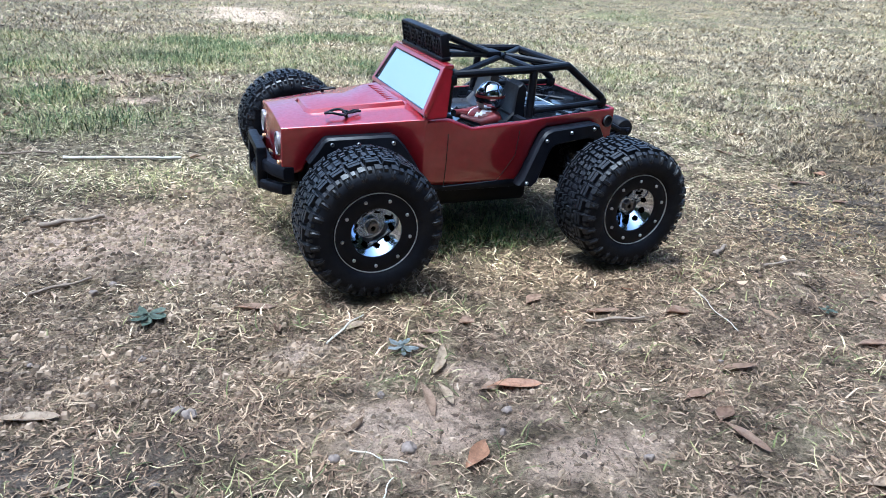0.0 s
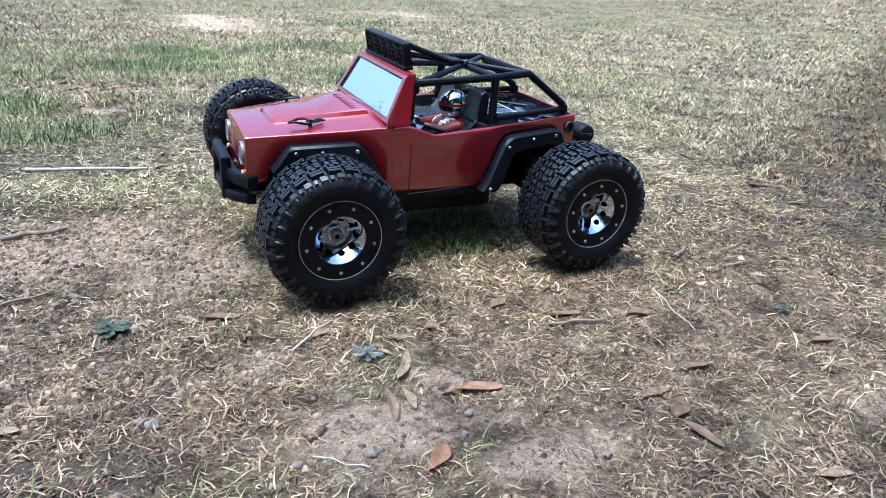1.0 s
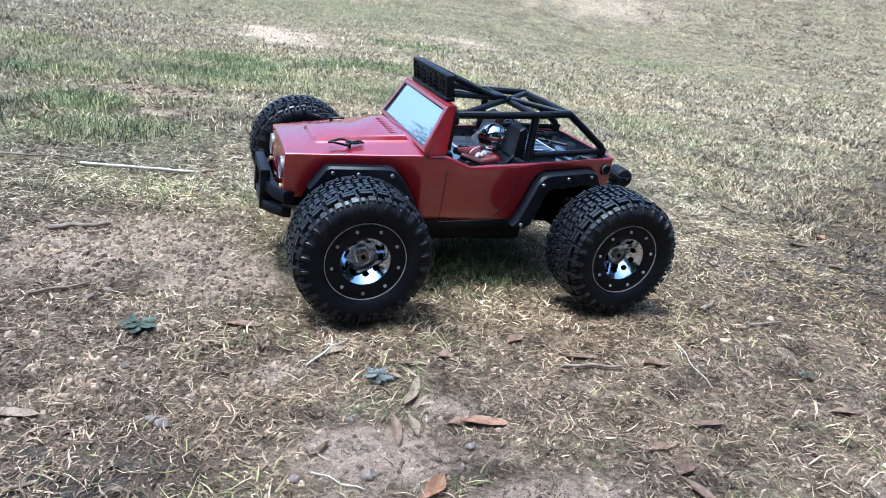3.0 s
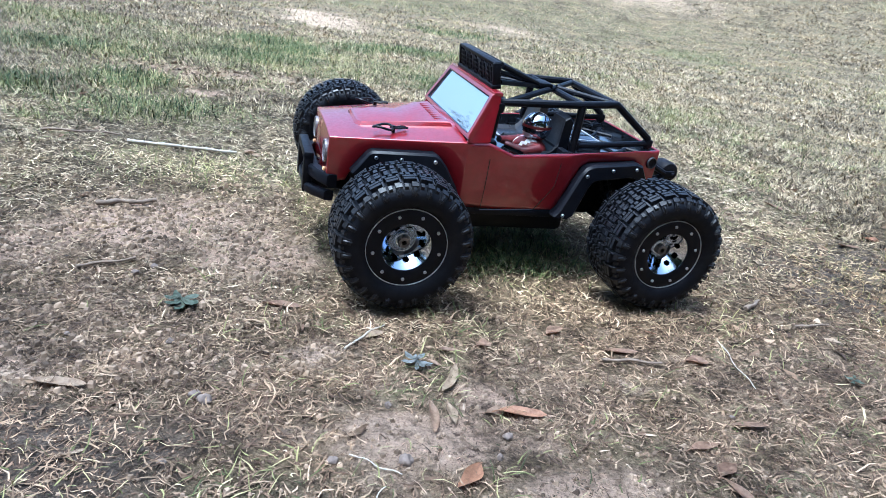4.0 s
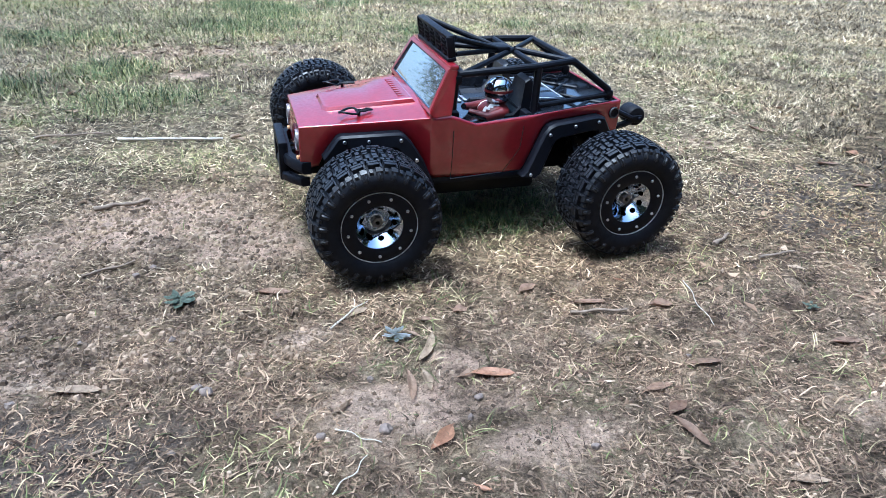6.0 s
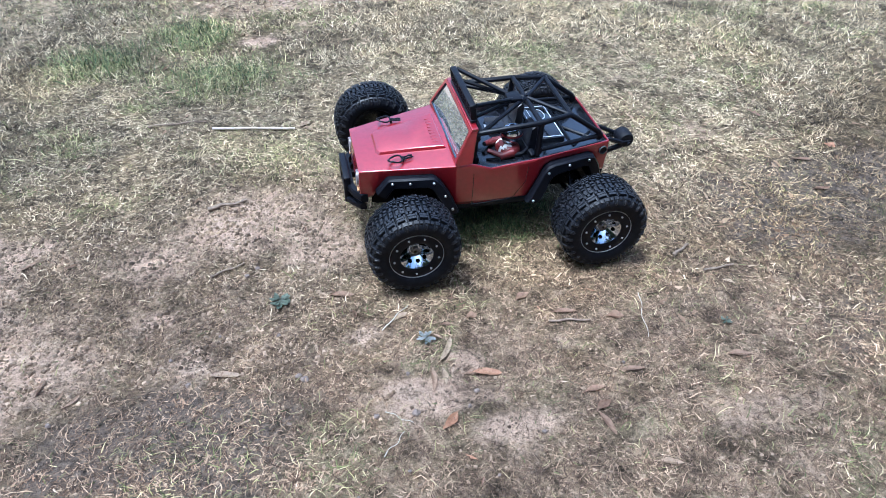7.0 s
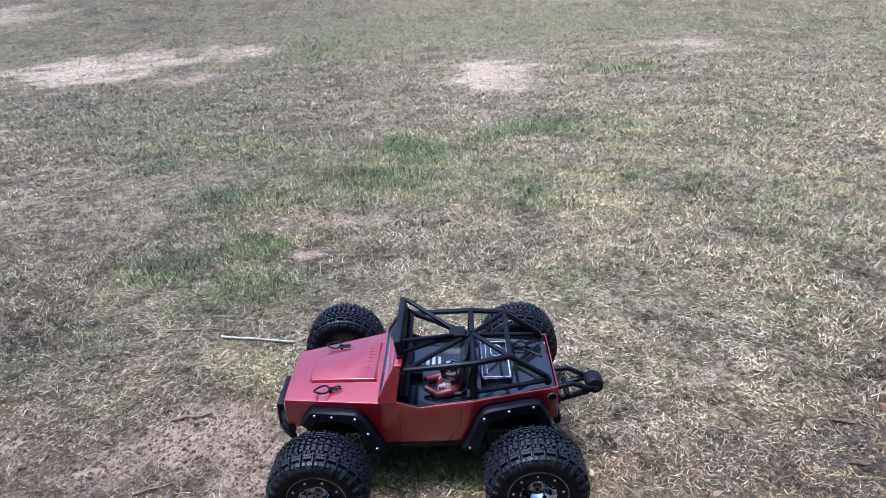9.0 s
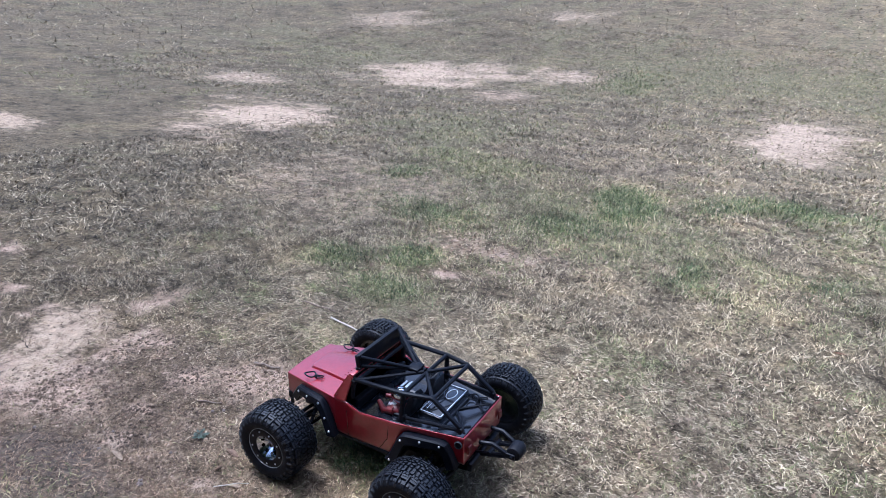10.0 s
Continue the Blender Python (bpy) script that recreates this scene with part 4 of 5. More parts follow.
# light bar
bm = bmesh.new()
box(bm, (-0.036, 0, 0.3100), (0.012, 0.164, 0.005), 0.0018)
box(bm, (-0.038, 0, 0.2790), (0.014, 0.170, 0.006), 0.002)
for s in (-1, 1):
    box(bm, (-0.037, s * 0.080, 0.2945), (0.012, 0.006, 0.034), 0.002)
box(bm, (-0.032, 0, 0.2945), (0.003, 0.156, 0.030), 0.001)
light_bar = part("light_bar", bm, BLACK, truck, "black roof light bar with gridded lamps")
for k in range(5):
    y = -0.062 + 0.031 * k
    bm = bmesh.new()
    lathe(bm, [(0.0, 0.003), (0.006, 0.002), (0.010, 0.0), (0.0128, 0.0015), (0.0138, 0.0), (0.0138, -0.004)], 20)
    bm.transform(Matrix.Translation((-0.0385, y, 0.2945)) @ Matrix.Rotation(radians(90), 4, 'Z'))
    lamp = part("lamp", bm, LENSGREY, light_bar, "round grey lamp lens")
    for j in range(4):
        bm = bmesh.new()
        d = 0.003 + 0.006 * abs(j - 1.5)
        h = math.sqrt(max(0.0, 0.0136 ** 2 - (0.006 * (j - 1.5)) ** 2))
        box(bm, (-0.0415, y, 0.2945 + 0.006 * (j - 1.5)), (0.0016, 2 * h, 0.0016), 0.0004)
        part("grille_bar", bm, BLACK, lamp)
        bm = bmesh.new()
        box(bm, (-0.0418, y + 0.006 * (j - 1.5), 0.2945), (0.0016, 0.0016, 2 * h), 0.0004)
        part("grille_bar", bm, BLACK, lamp)

light_bar.matrix_basis = Matrix.Translation((-0.036, 0, 0.279)) @ Matrix.Rotation(radians(-9), 4, 'Y') @ Matrix.Translation((0.036, 0, -0.279))

# front bumper
bm = bmesh.new()


def bumper_bar(bm, pts, depth, height):
    rings = []
    for x, y, z in pts:
        rings.append([bm.verts.new((x + a * depth, y, z + b * height)) for a, b in ((-0.5, -0.3), (-0.5, 0.3), (-0.3, 0.5), (0.5, 0.5), (0.5, -0.5), (-0.3, -0.5))])
    for a, b in zip(rings, rings[1:]):
        for j in range(6):
            bm.faces.new((a[j], b[j], b[(j + 1) % 6], a[(j + 1) % 6]))
    bm.faces.new(rings[0])
    bm.faces.new(rings[-1][::-1])


bumper_bar(bm, [(-0.254, -0.084, 0.127), (-0.268, -0.068, 0.129), (-0.277, -0.046, 0.130), (-0.277, 0.046, 0.130), (-0.268, 0.068, 0.129), (-0.254, 0.084, 0.127)], 0.014, 0.018)
bmesh.ops.recalc_face_normals(bm, faces=bm.faces)
bumper = part("front_bumper", bm, BLACK, truck, "black off-road bumper with a raised hoop", 30)
bm = bmesh.new()
bumper_bar(bm, [(-0.256, -0.078, 0.103), (-0.272, -0.062, 0.103), (-0.282, -0.046, 0.103), (-0.282, 0.046, 0.103), (-0.272, 0.062, 0.103), (-0.256, 0.078, 0.103)], 0.013, 0.014)
bmesh.ops.recalc_face_normals(bm, faces=bm.faces)
part("skid_bar", bm, BLACK, bumper)
bm = bmesh.new()
for s in (-1, 1):
    box(bm, (-0.283, s * 0.040, 0.124), (0.014, 0.015, 0.058), 0.003)
box(bm, (-0.283, 0, 0.1485), (0.014, 0.095, 0.013), 0.003)
part("bumper_hoop", bm, BLACK, bumper)
for s in (-1, 1):
    bm = bmesh.new()
    box(bm, (-0.255, s * 0.035, 0.108), (0.06, 0.014, 0.016), 0.003)
    part("bumper_mount", bm, BLACK, bumper)

# chassis, suspension
bm = bmesh.new()
box(bm, (0.0, 0, 0.094), (0.46, 0.10, 0.022), 0.006)
box(bm, (0.005, 0, 0.082), (0.23, 0.15, 0.044), 0.010)
box(bm, (0.0, 0, 0.120), (0.15, 0.19, 0.034), 0.006)
box(bm, (-0.165, 0, 0.14), (0.12, 0.12, 0.05), 0.006)
box(bm, (0.17, 0, 0.14), (0.13, 0.12, 0.05), 0.006)
chassis = part("chassis", bm, BLACK, truck, "black plastic chassis and skid plate")
for s in (-1, 1):
    bm = bmesh.new()
    box(bm, (-0.001, s * 0.098, 0.106), (0.150, 0.038, 0.013), 0.004)
    part("side_step", bm, BLACK, chassis)
for x in (-0.1805, 0.1944):
    bm = bmesh.new()
    box(bm, (x + (0.03 if x < 0 else -0.03), 0, 0.155), (0.006, 0.11, 0.06), 0.002)
    part("shock_tower", bm, BLACK, chassis)
    for s in (-1, 1):
        for dz, dx in ((-0.014, 0.02), (0.022, 0.012)):
            bm = bmesh.new()
            tube(bm, [(x - dx, s * 0.045, 0.098 + dz * 0.6), (x - dx * 0.4, s * 0.160, 0.105 + dz)], 0.005, 8)
            tube(bm, [(x + dx, s * 0.045, 0.098 + dz * 0.6), (x + dx * 0.4, s * 0.160, 0.105 + dz)], 0.005, 8)
            part("suspension_arm", bm, BLACK, chassis)
        bm = bmesh.new()
        tube(bm, [(x, s * 0.04, 0.102), (x, s * 0.185, 0.105)], 0.005, 8)
        part("drive_shaft", bm, BLACK, chassis)
        sx = x + (0.022 if x < 0 else -0.022)
        bm = bmesh.new()
        tube(bm, [(sx, s * 0.055, 0.182), (sx, s * 0.120, 0.104)], 0.0045, 8)
        shock = part("shock_absorber", bm, BLACK, chassis)
        coil = [Vector((sx, s * 0.060, 0.174)).lerp(Vector((sx, s * 0.112, 0.112)), q) + Vector((0.0085 * math.cos(q * 44), 0.006 * math.sin(q * 44) * s, 0.005 * math.sin(q * 44))) for q in np.linspace(0, 1, 70)]
        bm = bmesh.new()
        tube(bm, coil, 0.0013, 5)
        part("spring", bm, BLACK, shock)

# black sheets added inside the wheel arches to block light and keep them dark
for s in (-1, 1):
    for x0, x1 in ((-0.236, -0.070), (0.070, 0.240)):
        bm = bmesh.new()
        xs = np.linspace(x0, x1, 9)
        rows = [[bm.verts.new((x, s * (0.052 + 0.010 * math.sin(math.pi * k / 8)), z)) for z in (0.092, 0.14, curve_at(TOP, x) - 0.016)] + [bm.verts.new((x, s * (curve_at(HALF, x) - 0.004), curve_at(TOP, x) - 0.014))] for k, x in enumerate(xs)]
        for a, b in zip(rows, rows[1:]):
            for j in range(3):
                bm.faces.new((a[j], b[j], b[j + 1], a[j + 1]))
        bmesh.ops.solidify(bm, geom=bm.faces[:], thickness=0.002)
        part("arch_liner", bm, BLACK, chassis)

# wheelie bar
bm = bmesh.new()
tube(bm, [(0.235, -0.022, 0.119), (0.275, -0.022, 0.134), (0.318, -0.022, 0.147)], 0.006, 8)
tube(bm, [(0.235, 0.022, 0.119), (0.275, 0.022, 0.134), (0.318, 0.022, 0.147)], 0.006, 8)
tube(bm, [(0.255, -0.030, 0.163), (0.285, -0.026, 0.168), (0.318, -0.022, 0.153)], 0.005, 8)
tube(bm, [(0.255, 0.030, 0.163), (0.285, 0.026, 0.168), (0.318, 0.022, 0.153)], 0.005, 8)
tube(bm, [(0.278, -0.028, 0.138), (0.278, 0.028, 0.138)], 0.006, 8)
tube(bm, [(0.332, -0.032, 0.153), (0.332, 0.032, 0.153)], 0.003, 8)
wheelie = part("wheelie_bar", bm, BLACK, truck, "black wheelie bar with one wide roller")
bm = bmesh.new()
lathe(bm, [(0.0, -0.019), (0.010, -0.019), (0.0155, -0.0175), (0.0175, -0.013), (0.0175, 0.013), (0.0155, 0.0175), (0.010, 0.019), (0.0, 0.019)], 32)
bm.transform(Matrix.Translation((0.332, 0.0, 0.153)))
part("roller", bm, RUBBER, wheelie)
for s in (-1, 1):
    bm = bmesh.new()
    box(bm, (0.324, s * 0.0235, 0.151), (0.030, 0.005, 0.013), 0.002)
    part("roller_bracket", bm, BLACK, wheelie)
bm = bmesh.new()
box(bm, (0.252, 0, 0.118), (0.014, 0.14, 0.022), 0.004)
part("rear_bumper", bm, BLACK, truck, "black rear bumper")

# wheels: built once, the outer face towards -y
TR, TW = 0.0915, 0.112


def tyre_mesh():
    bm = bmesh.new()
    half = [(0.0505, 0.0365), (0.0535, 0.0418), (0.058, 0.0446), (0.064, 0.0460), (0.070, 0.0458), (0.0752, 0.0440), (0.0790, 0.0400), (0.0813, 0.0330), (0.0826, 0.0200), (0.0830, 0.0)]
    lathe(bm, [(r, -y) for r, y in half] + [(r, y) for r, y in half[-2::-1]], 72)
    bmesh.ops.recalc_face_normals(bm, faces=bm.faces)
    return finish(bm, "tyre", RUBBER, 60)


def lug(bm, ang, y0, y1, a0, a1, low, high):
    """A tread block between two places across the tyre and two angles."""
    def rim_r(y):
        return float(np.interp(abs(y), [0, 0.02, 0.033, 0.040, 0.0442, 0.0456], [0.0830, 0.0826, 0.0815, 0.0797, 0.076, 0.069]))
    vs = []
    for r, g in ((low, 0.0), (high, 0.0006)):
        for y, a in ((y0 + g, a0), (y1 - g, a0), (y1 - g, a1), (y0 + g, a1)):
            t = ang + a + (g * 8 if a == a0 else -g * 8)
            rr = rim_r(y) + r
            vs.append(bm.verts.new((rr * math.cos(t), y, rr * math.sin(t))))
    for f in ((4, 5, 6, 7), (0, 1, 5, 4), (1, 2, 6, 5), (2, 3, 7, 6), (3, 0, 4, 7)):
        bm.faces.new([vs[j] for j in f])


def tread_mesh():
    bm = bmesh.new()
    n = 26
    step = 2 * math.pi / n
    for k in range(n):
        a = k * step
        for s in (-1, 1):
            o = a + (step / 2 if s > 0 else 0)
            for y0, y1, a0, a1, h in ((0.0385, 0.0428, 0.04, 0.50, 0.0052), (0.0285, 0.0385, 0.04, 0.17, 0.0060), (0.0285, 0.0325, 0.17, 0.88, 0.0060), (0.0385, 0.0420, 0.66, 0.92, 0.0036),
                                      (0.0195, 0.0262, 0.05, 0.22, 0.0062), (0.0230, 0.0262, 0.22, 0.90, 0.0062), (0.0160, 0.0205, 0.38, 0.66, 0.0062), (0.0160, 0.0205, 0.74, 0.98, 0.0062),
                                      (0.0085, 0.0142, 0.02, 0.38, 0.0062), (0.0028, 0.0132, 0.52, 0.80, 0.0062), (0.0008, 0.0060, 0.05, 0.38, 0.0062)):
                lug(bm, o, s * y0, s * y1, a0 * step, a1 * step, -0.002, h)
            # ribs running down the sidewall
            lug(bm, o, s * 0.0428, s * 0.0456, 0.06 * step, 0.50 * step, -0.001, 0.0046)
            rib = [Vector((r * math.cos(o + 0.28 * step), s * y, r * math.sin(o + 0.28 * step))) for r, y in ((0.0795, 0.0415), (0.0765, 0.0446), (0.0725, 0.0458), (0.0685, 0.0452))]
            tube(bm, rib, [0.0023, 0.0022, 0.0018, 0.0008], 6)
    bmesh.ops.recalc_face_normals(bm, faces=bm.faces)
    return finish(bm, "tread", TREAD, 30)


def ring_mesh():
    bm = bmesh.new()
    lathe(bm, [(0.0315, -0.0280), (0.0315, -0.0395), (0.033, -0.0405), (0.0495, -0.0405), (0.0515, -0.0390), (0.0515, -0.0320)], 64)
    bmesh.ops.recalc_face_normals(bm, faces=bm.faces)
    return finish(bm, "beadlock_ring", BLACK, 40)


def line_mesh():
    bm = bmesh.new()
    lathe(bm, [(0.0507, -0.0395), (0.0507, -0.0412), (0.0514, -0.0412), (0.0514, -0.0385)], 72)
    bmesh.ops.recalc_face_normals(bm, faces=bm.faces)
    return finish(bm, "rim_line", GREYLINE)


def dish_mesh():
    """A chrome cone with nine round holes right through it."""
    bm = bmesh.new()
    nr, na = 26, 208
    prof = [(0.0325 - 0.0222 * k / nr, -0.0385 + 0.0265 * (k / nr) ** 1.1) for k in range(nr + 1)]
    rings = lathe(bm, prof, na)
    r0, y0 = 0.0222, float(np.interp(0.0222, [p[0] for p in prof[::-1]], [p[1] for p in prof[::-1]]))
    holes = [Vector((r0 * math.cos(t), y0, r0 * math.sin(t))) for t in (math.pi / 4.5 * k + 0.2 for k in range(9))]
    gone = []
    for f in bm.faces:
        c = f.calc_center_median()
        if any((c - h).length < 0.0043 for h in holes):
            gone.append(f)
    bmesh.ops.delete(bm, geom=gone, context='FACES')
    lathe(bm, [(0.0103, -0.0120), (0.0100, -0.0180), (0.0092, -0.0190), (0.0075, -0.0190)], 32)
    bmesh.ops.recalc_face_normals(bm, faces=bm.faces)
    return finish(bm, "rim_dish", CHROME, 40)


def barrel_mesh():
    bm = bmesh.new()
    lathe(bm, [(0.0, 0.0000), (0.030, -0.0060), (0.046, -0.0280), (0.050, -0.0340), (0.048, -0.0180), (0.046, 0.024), (0.0505, 0.0365), (0.044, 0.035), (0.040, 0.018), (0.0, 0.010)], 40)
    bmesh.ops.recalc_face_normals(bm, faces=bm.faces)
    return finish(bm, "wheel", GLOSSBLACK, 40)


def nut_mesh():
    bm = bmesh.new()
    lathe(bm, [(0.0035, -0.019), (0.0035, -0.0255), (0.0072, -0.0255), (0.0085, -0.024), (0.0085, -0.014)], 6)
    bmesh.ops.recalc_face_normals(bm, faces=bm.faces)
    return finish(bm, "wheel_nut", HUBSTEEL, 20)


def bolt_mesh():
    bm = bmesh.new()
    lathe(bm, [(0.0, -0.0422), (0.0016, -0.0424), (0.0022, -0.0415), (0.0022, -0.0390)], 12)
    bmesh.ops.recalc_face_normals(bm, faces=bm.faces)
    return finish(bm, "bolt", STEEL, 40)


WHEEL = {"tyre": tyre_mesh(), "tread": tread_mesh(), "beadlock_ring": ring_mesh(), "rim_line": line_mesh(), "rim_dish": dish_mesh(), "wheel_nut": nut_mesh()}
BARREL, BOLT = barrel_mesh(), bolt_mesh()
LABELS = {"tyre": "fat black rubber tyre", "tread": "blocky off-road tread", "rim_dish": "chrome dish with round holes"}
for x, y, turn, spin in ((-0.1805, -0.2095, 0, 10), (0.1944, -0.2095, 0, 28), (-0.194, 0.224, 180, 50), (0.203, 0.226, 180, 5)):
    wheel = part("wheel", BARREL, None, truck, "black wheel with chrome centre and beadlock ring")
    wheel.matrix_basis = pose(x, y, 0.116 if (y > 0 and x < 0) else 0.105) @ pose(0, 0, 0, 0, 0, turn) @ pose(0, 0, 0, 0, spin, 0)
    for name, me in WHEEL.items():
        part(name, me, None, wheel, LABELS.get(name, ""))
    for k in range(9):
        b = part("bolt", BOLT, None, wheel)
        t = math.pi / 4.5 * k
        b.location = (0.0425 * math.cos(t), 0, 0.0425 * math.sin(t))


# ---- doll at the wheel: one plain mesh ----
def doll():
    bm = bmesh.new()

    def blob(centre, size, mat, seg=20):
        made = bmesh.ops.create_uvsphere(bm, u_segments=seg, v_segments=seg // 2 + 2, radius=1, matrix=Matrix.Translation(centre) @ Matrix.Diagonal((*size, 1)))
        for f in {f for v in made["verts"] for f in v.link_faces}:
            f.material_index = mat
    y = -0.045
    blob((0.054, y, 0.215), (0.0230, 0.0205, 0.0225), 0, 32)
    for f in bm.faces:
        c = f.calc_center_median()
        if c.x < 0.047 and 0.206 < c.z < 0.216:
            f.material_index = 2
        elif 0.216 <= c.z < 0.2205 or c.z < 0.199:
            f.material_index = 1
        elif 0.199 <= c.z < 0.206 and c.x < 0.05 and abs(c.y - y) < 0.012:
            f.material_index = 3
        elif abs(abs(c.y - y) - 0.007) < 0.0022 and c.z > 0.2205:
            f.material_index = 2
    blob((0.051, y, 0.190), (0.011, 0.010, 0.007), 2)
    blob((0.048, y, 0.183), (0.025, 0.031, 0.016), 1, 26)
    for f in bm.faces:
        c = f.calc_center_median()
        if c.z < 0.199 and c.x < 0.052 and abs(abs(c.y - y) - 0.014) < 0.004:
            f.material_index = 3
    for s in (-1, 1):
        tube(bm, [(0.052, y + s * 0.026, 0.187), (0.026, y + s * 0.029, 0.182), (0.002, y + s * 0.013, 0.188)], [0.009, 0.0075, 0.005], 12)
    for f in bm.faces:
        if f.calc_center_median().x < 0.012 and f.material_index == 0:
            f.material_index = 2
    for f in bm.faces:
        c = f.calc_center_median()
        if f.material_index == 0 and c.z < 0.2:
            f.material_index = 1
    bm.transform(LEAN @ Matrix.Translation((0, 0, 0.004)))
    me = finish(bm, "helmeted_doll", [CHROME, DOLLRED, GLOSSBLACK, DOLLWHITE], 50)
    seated = new("helmeted_doll", me)
    return tagged(seated, "small plastic doll in red with a chrome helmet, seated", "doll")


doll()


# ---- unseen gum trees mirrored in windscreen and paint, six added to block low sky ----
BARKPALE = surface("smooth_gum_bark", (0.20, 0.17, 0.14), (0.34, 0.30, 0.26), 6, 0.85, relief=0.004)
CANOPY = blade_material("gum_leaves", [(0.0, (0.03, 0.045, 0.028)), (0.5, (0.055, 0.075, 0.045)), (1.0, (0.10, 0.12, 0.075))])


def unseen_tree(x, y, height, spread, seed, count=6500):
    r = np.random.default_rng(seed)
    z0 = float(ground_z(x, y))
    tree = tagged(new("unseen_tree"), "leafy gum tree out of view, added for reflections and to block sky", "tree", "gum trees")
    tree.location = (x, y, z0 - 0.05)
    bm = bmesh.new()
    top = Vector((r.uniform(-0.5, 0.5), r.uniform(-0.5, 0.5), height * 0.8))
    tube(bm, [(0, 0, 0), (0.05, 0.02, 0.4), top * 0.35 + Vector((0.15, 0, 0)), top * 0.7, top], [0.32, 0.24, 0.19, 0.12, 0.04], 10)
    tips = [top]
    for k in range(11):
        q = r.uniform(0.25, 0.85)
        a = r.uniform(0, 6.283)
        base = top * q
        out = Vector((math.cos(a), math.sin(a), r.uniform(0.1, 0.7))) * spread * r.uniform(0.5, 1.0)
        tube(bm, [base, base + out * 0.5 + Vector((0, 0, 0.15)), base + out], [0.08, 0.05, 0.015], 7)
        tips += [base + out, base + out * 0.6]
    part("trunk", bm, BARKPALE, tree)
    tips = np.array([tuple(p) for p in tips])
    c = tips[r.integers(0, len(tips), count)] + r.normal(0, spread * 0.26, (count, 3))
    u = r.normal(0, 1, (count, 3))
    u /= np.linalg.norm(u, axis=1)[:, None]
    v = np.cross(u, r.normal(0, 1, (count, 3)))
    v /= np.linalg.norm(v, axis=1)[:, None]
    # leaves enlarged behind the camera so those added crowns block more sky
    s = r.uniform(0.06, 0.14, (count, 1)) * (2.4 if y < 0 else 1.0)
    co = np.stack([c - u * s, c + v * s * 0.3, c + u * s, c - v * s * 0.3], 1).reshape(-1, 3)
    me = quads("crown", co, np.arange(count * 4).reshape(-1, 4))
    me.materials.append(CANOPY)
    part("crown", me, None, tree)


# first six: out-of-view sky blockers; last two: the windscreen's reflection
for k, (x, y, h, w) in enumerate(((-6.5, -7.5, 5.6, 2.6), (-2.0, -8.5, 6.0, 2.8), (2.5, -8.0, 5.6, 2.6), (7.0, -7.5, 6.0, 2.8), (-11.0, -3.5, 8.0, 2.6), (11.5, -3.0, 8.0, 2.6), (-15.0, 34.0, 3.2, 1.8), (-23.0, 30.0, 2.8, 2.0))):
    unseen_tree(x, y, h, w, 40 + k)


# ---- leaves, sticks and plants on the ground ----
def leaf_mesh(length, width, bend, cup, twist, mat, name="dead_leaf"):
    """A lance-shaped leaf along x, with a raised midrib, curled up at its ends."""
    bm = bmesh.new()
    n = 9
    rows = []
    for i in range(n):
        t = i / (n - 1)
        w = width * 0.5 * (math.sin(math.pi * min(1, t * 0.98 + 0.02)) ** 0.75) * (1 + 0.16 * math.sin(7.3 * t + 130 * length)) + 0.0004
        x = (t - 0.5) * length
        z = bend * (2 * t - 1) ** 2 * length + 0.0015
        ang = twist * (t - 0.5)
        row = []
        for q in (-1, -0.5, 0, 0.5, 1):
            dy, dz = q * w, cup * w * q * q
            row.append(bm.verts.new((x, dy * math.cos(ang) - dz * math.sin(ang) + 0.06 * length * math.sin(t * 3), z + dy * math.sin(ang) + dz * math.cos(ang))))
        rows.append(row)
    for a, b in zip(rows, rows[1:]):
        for j in range(4):
            bm.faces.new((a[j], b[j], b[j + 1], a[j + 1]))
    tube(bm, [(-0.62 * length, 0, 0.002), (-0.5 * length, 0, 0.0016 + bend * length), (-0.1 * length, 0.03 * length, 0.0012)], [0.0006, 0.0006, 0.0004], 5)
    bmesh.ops.solidify(bm, geom=bm.faces[:], thickness=0.0005)
    return finish(bm, name, mat, 60)


def drop(name, me, x, y, turn, label, category, tip=0.0, roll=0.0, group="", lift=0.002):
    z = float(ground_z(x, y))
    e = 0.012
    sx = float(ground_z(x + e, y) - ground_z(x - e, y)) / (2 * e)
    sy = float(ground_z(x, y + e) - ground_z(x, y - e)) / (2 * e)
    up = Vector((-sx, -sy, 1)).normalized()
    lean = Vector((0, 0, 1)).rotation_difference(up).to_matrix().to_4x4()
    ob = new(name, me)
    ob.matrix_basis = Matrix.Translation((x, y, z + lift)) @ lean @ pose(0, 0, 0, roll, tip, turn)
    return tagged(ob, label, category, group)


def from_ends(a, b):
    return (a[0] + b[0]) / 2, (a[1] + b[1]) / 2, math.degrees(math.atan2(b[1] - a[1], b[0] - a[0])), math.hypot(b[0] - a[0], b[1] - a[1])


# the leaves that stand out: ends, width, material, label
def fallen(rows):
    for a, b, w, mat, label in rows:
        x, y, turn, ln = from_ends(a, b)
        drop("dead_leaf", leaf_mesh(ln, w, 0.06, 0.4, 0.6, mat), x, y, turn, label, "leaf", group="fallen leaves", lift=0.0006)


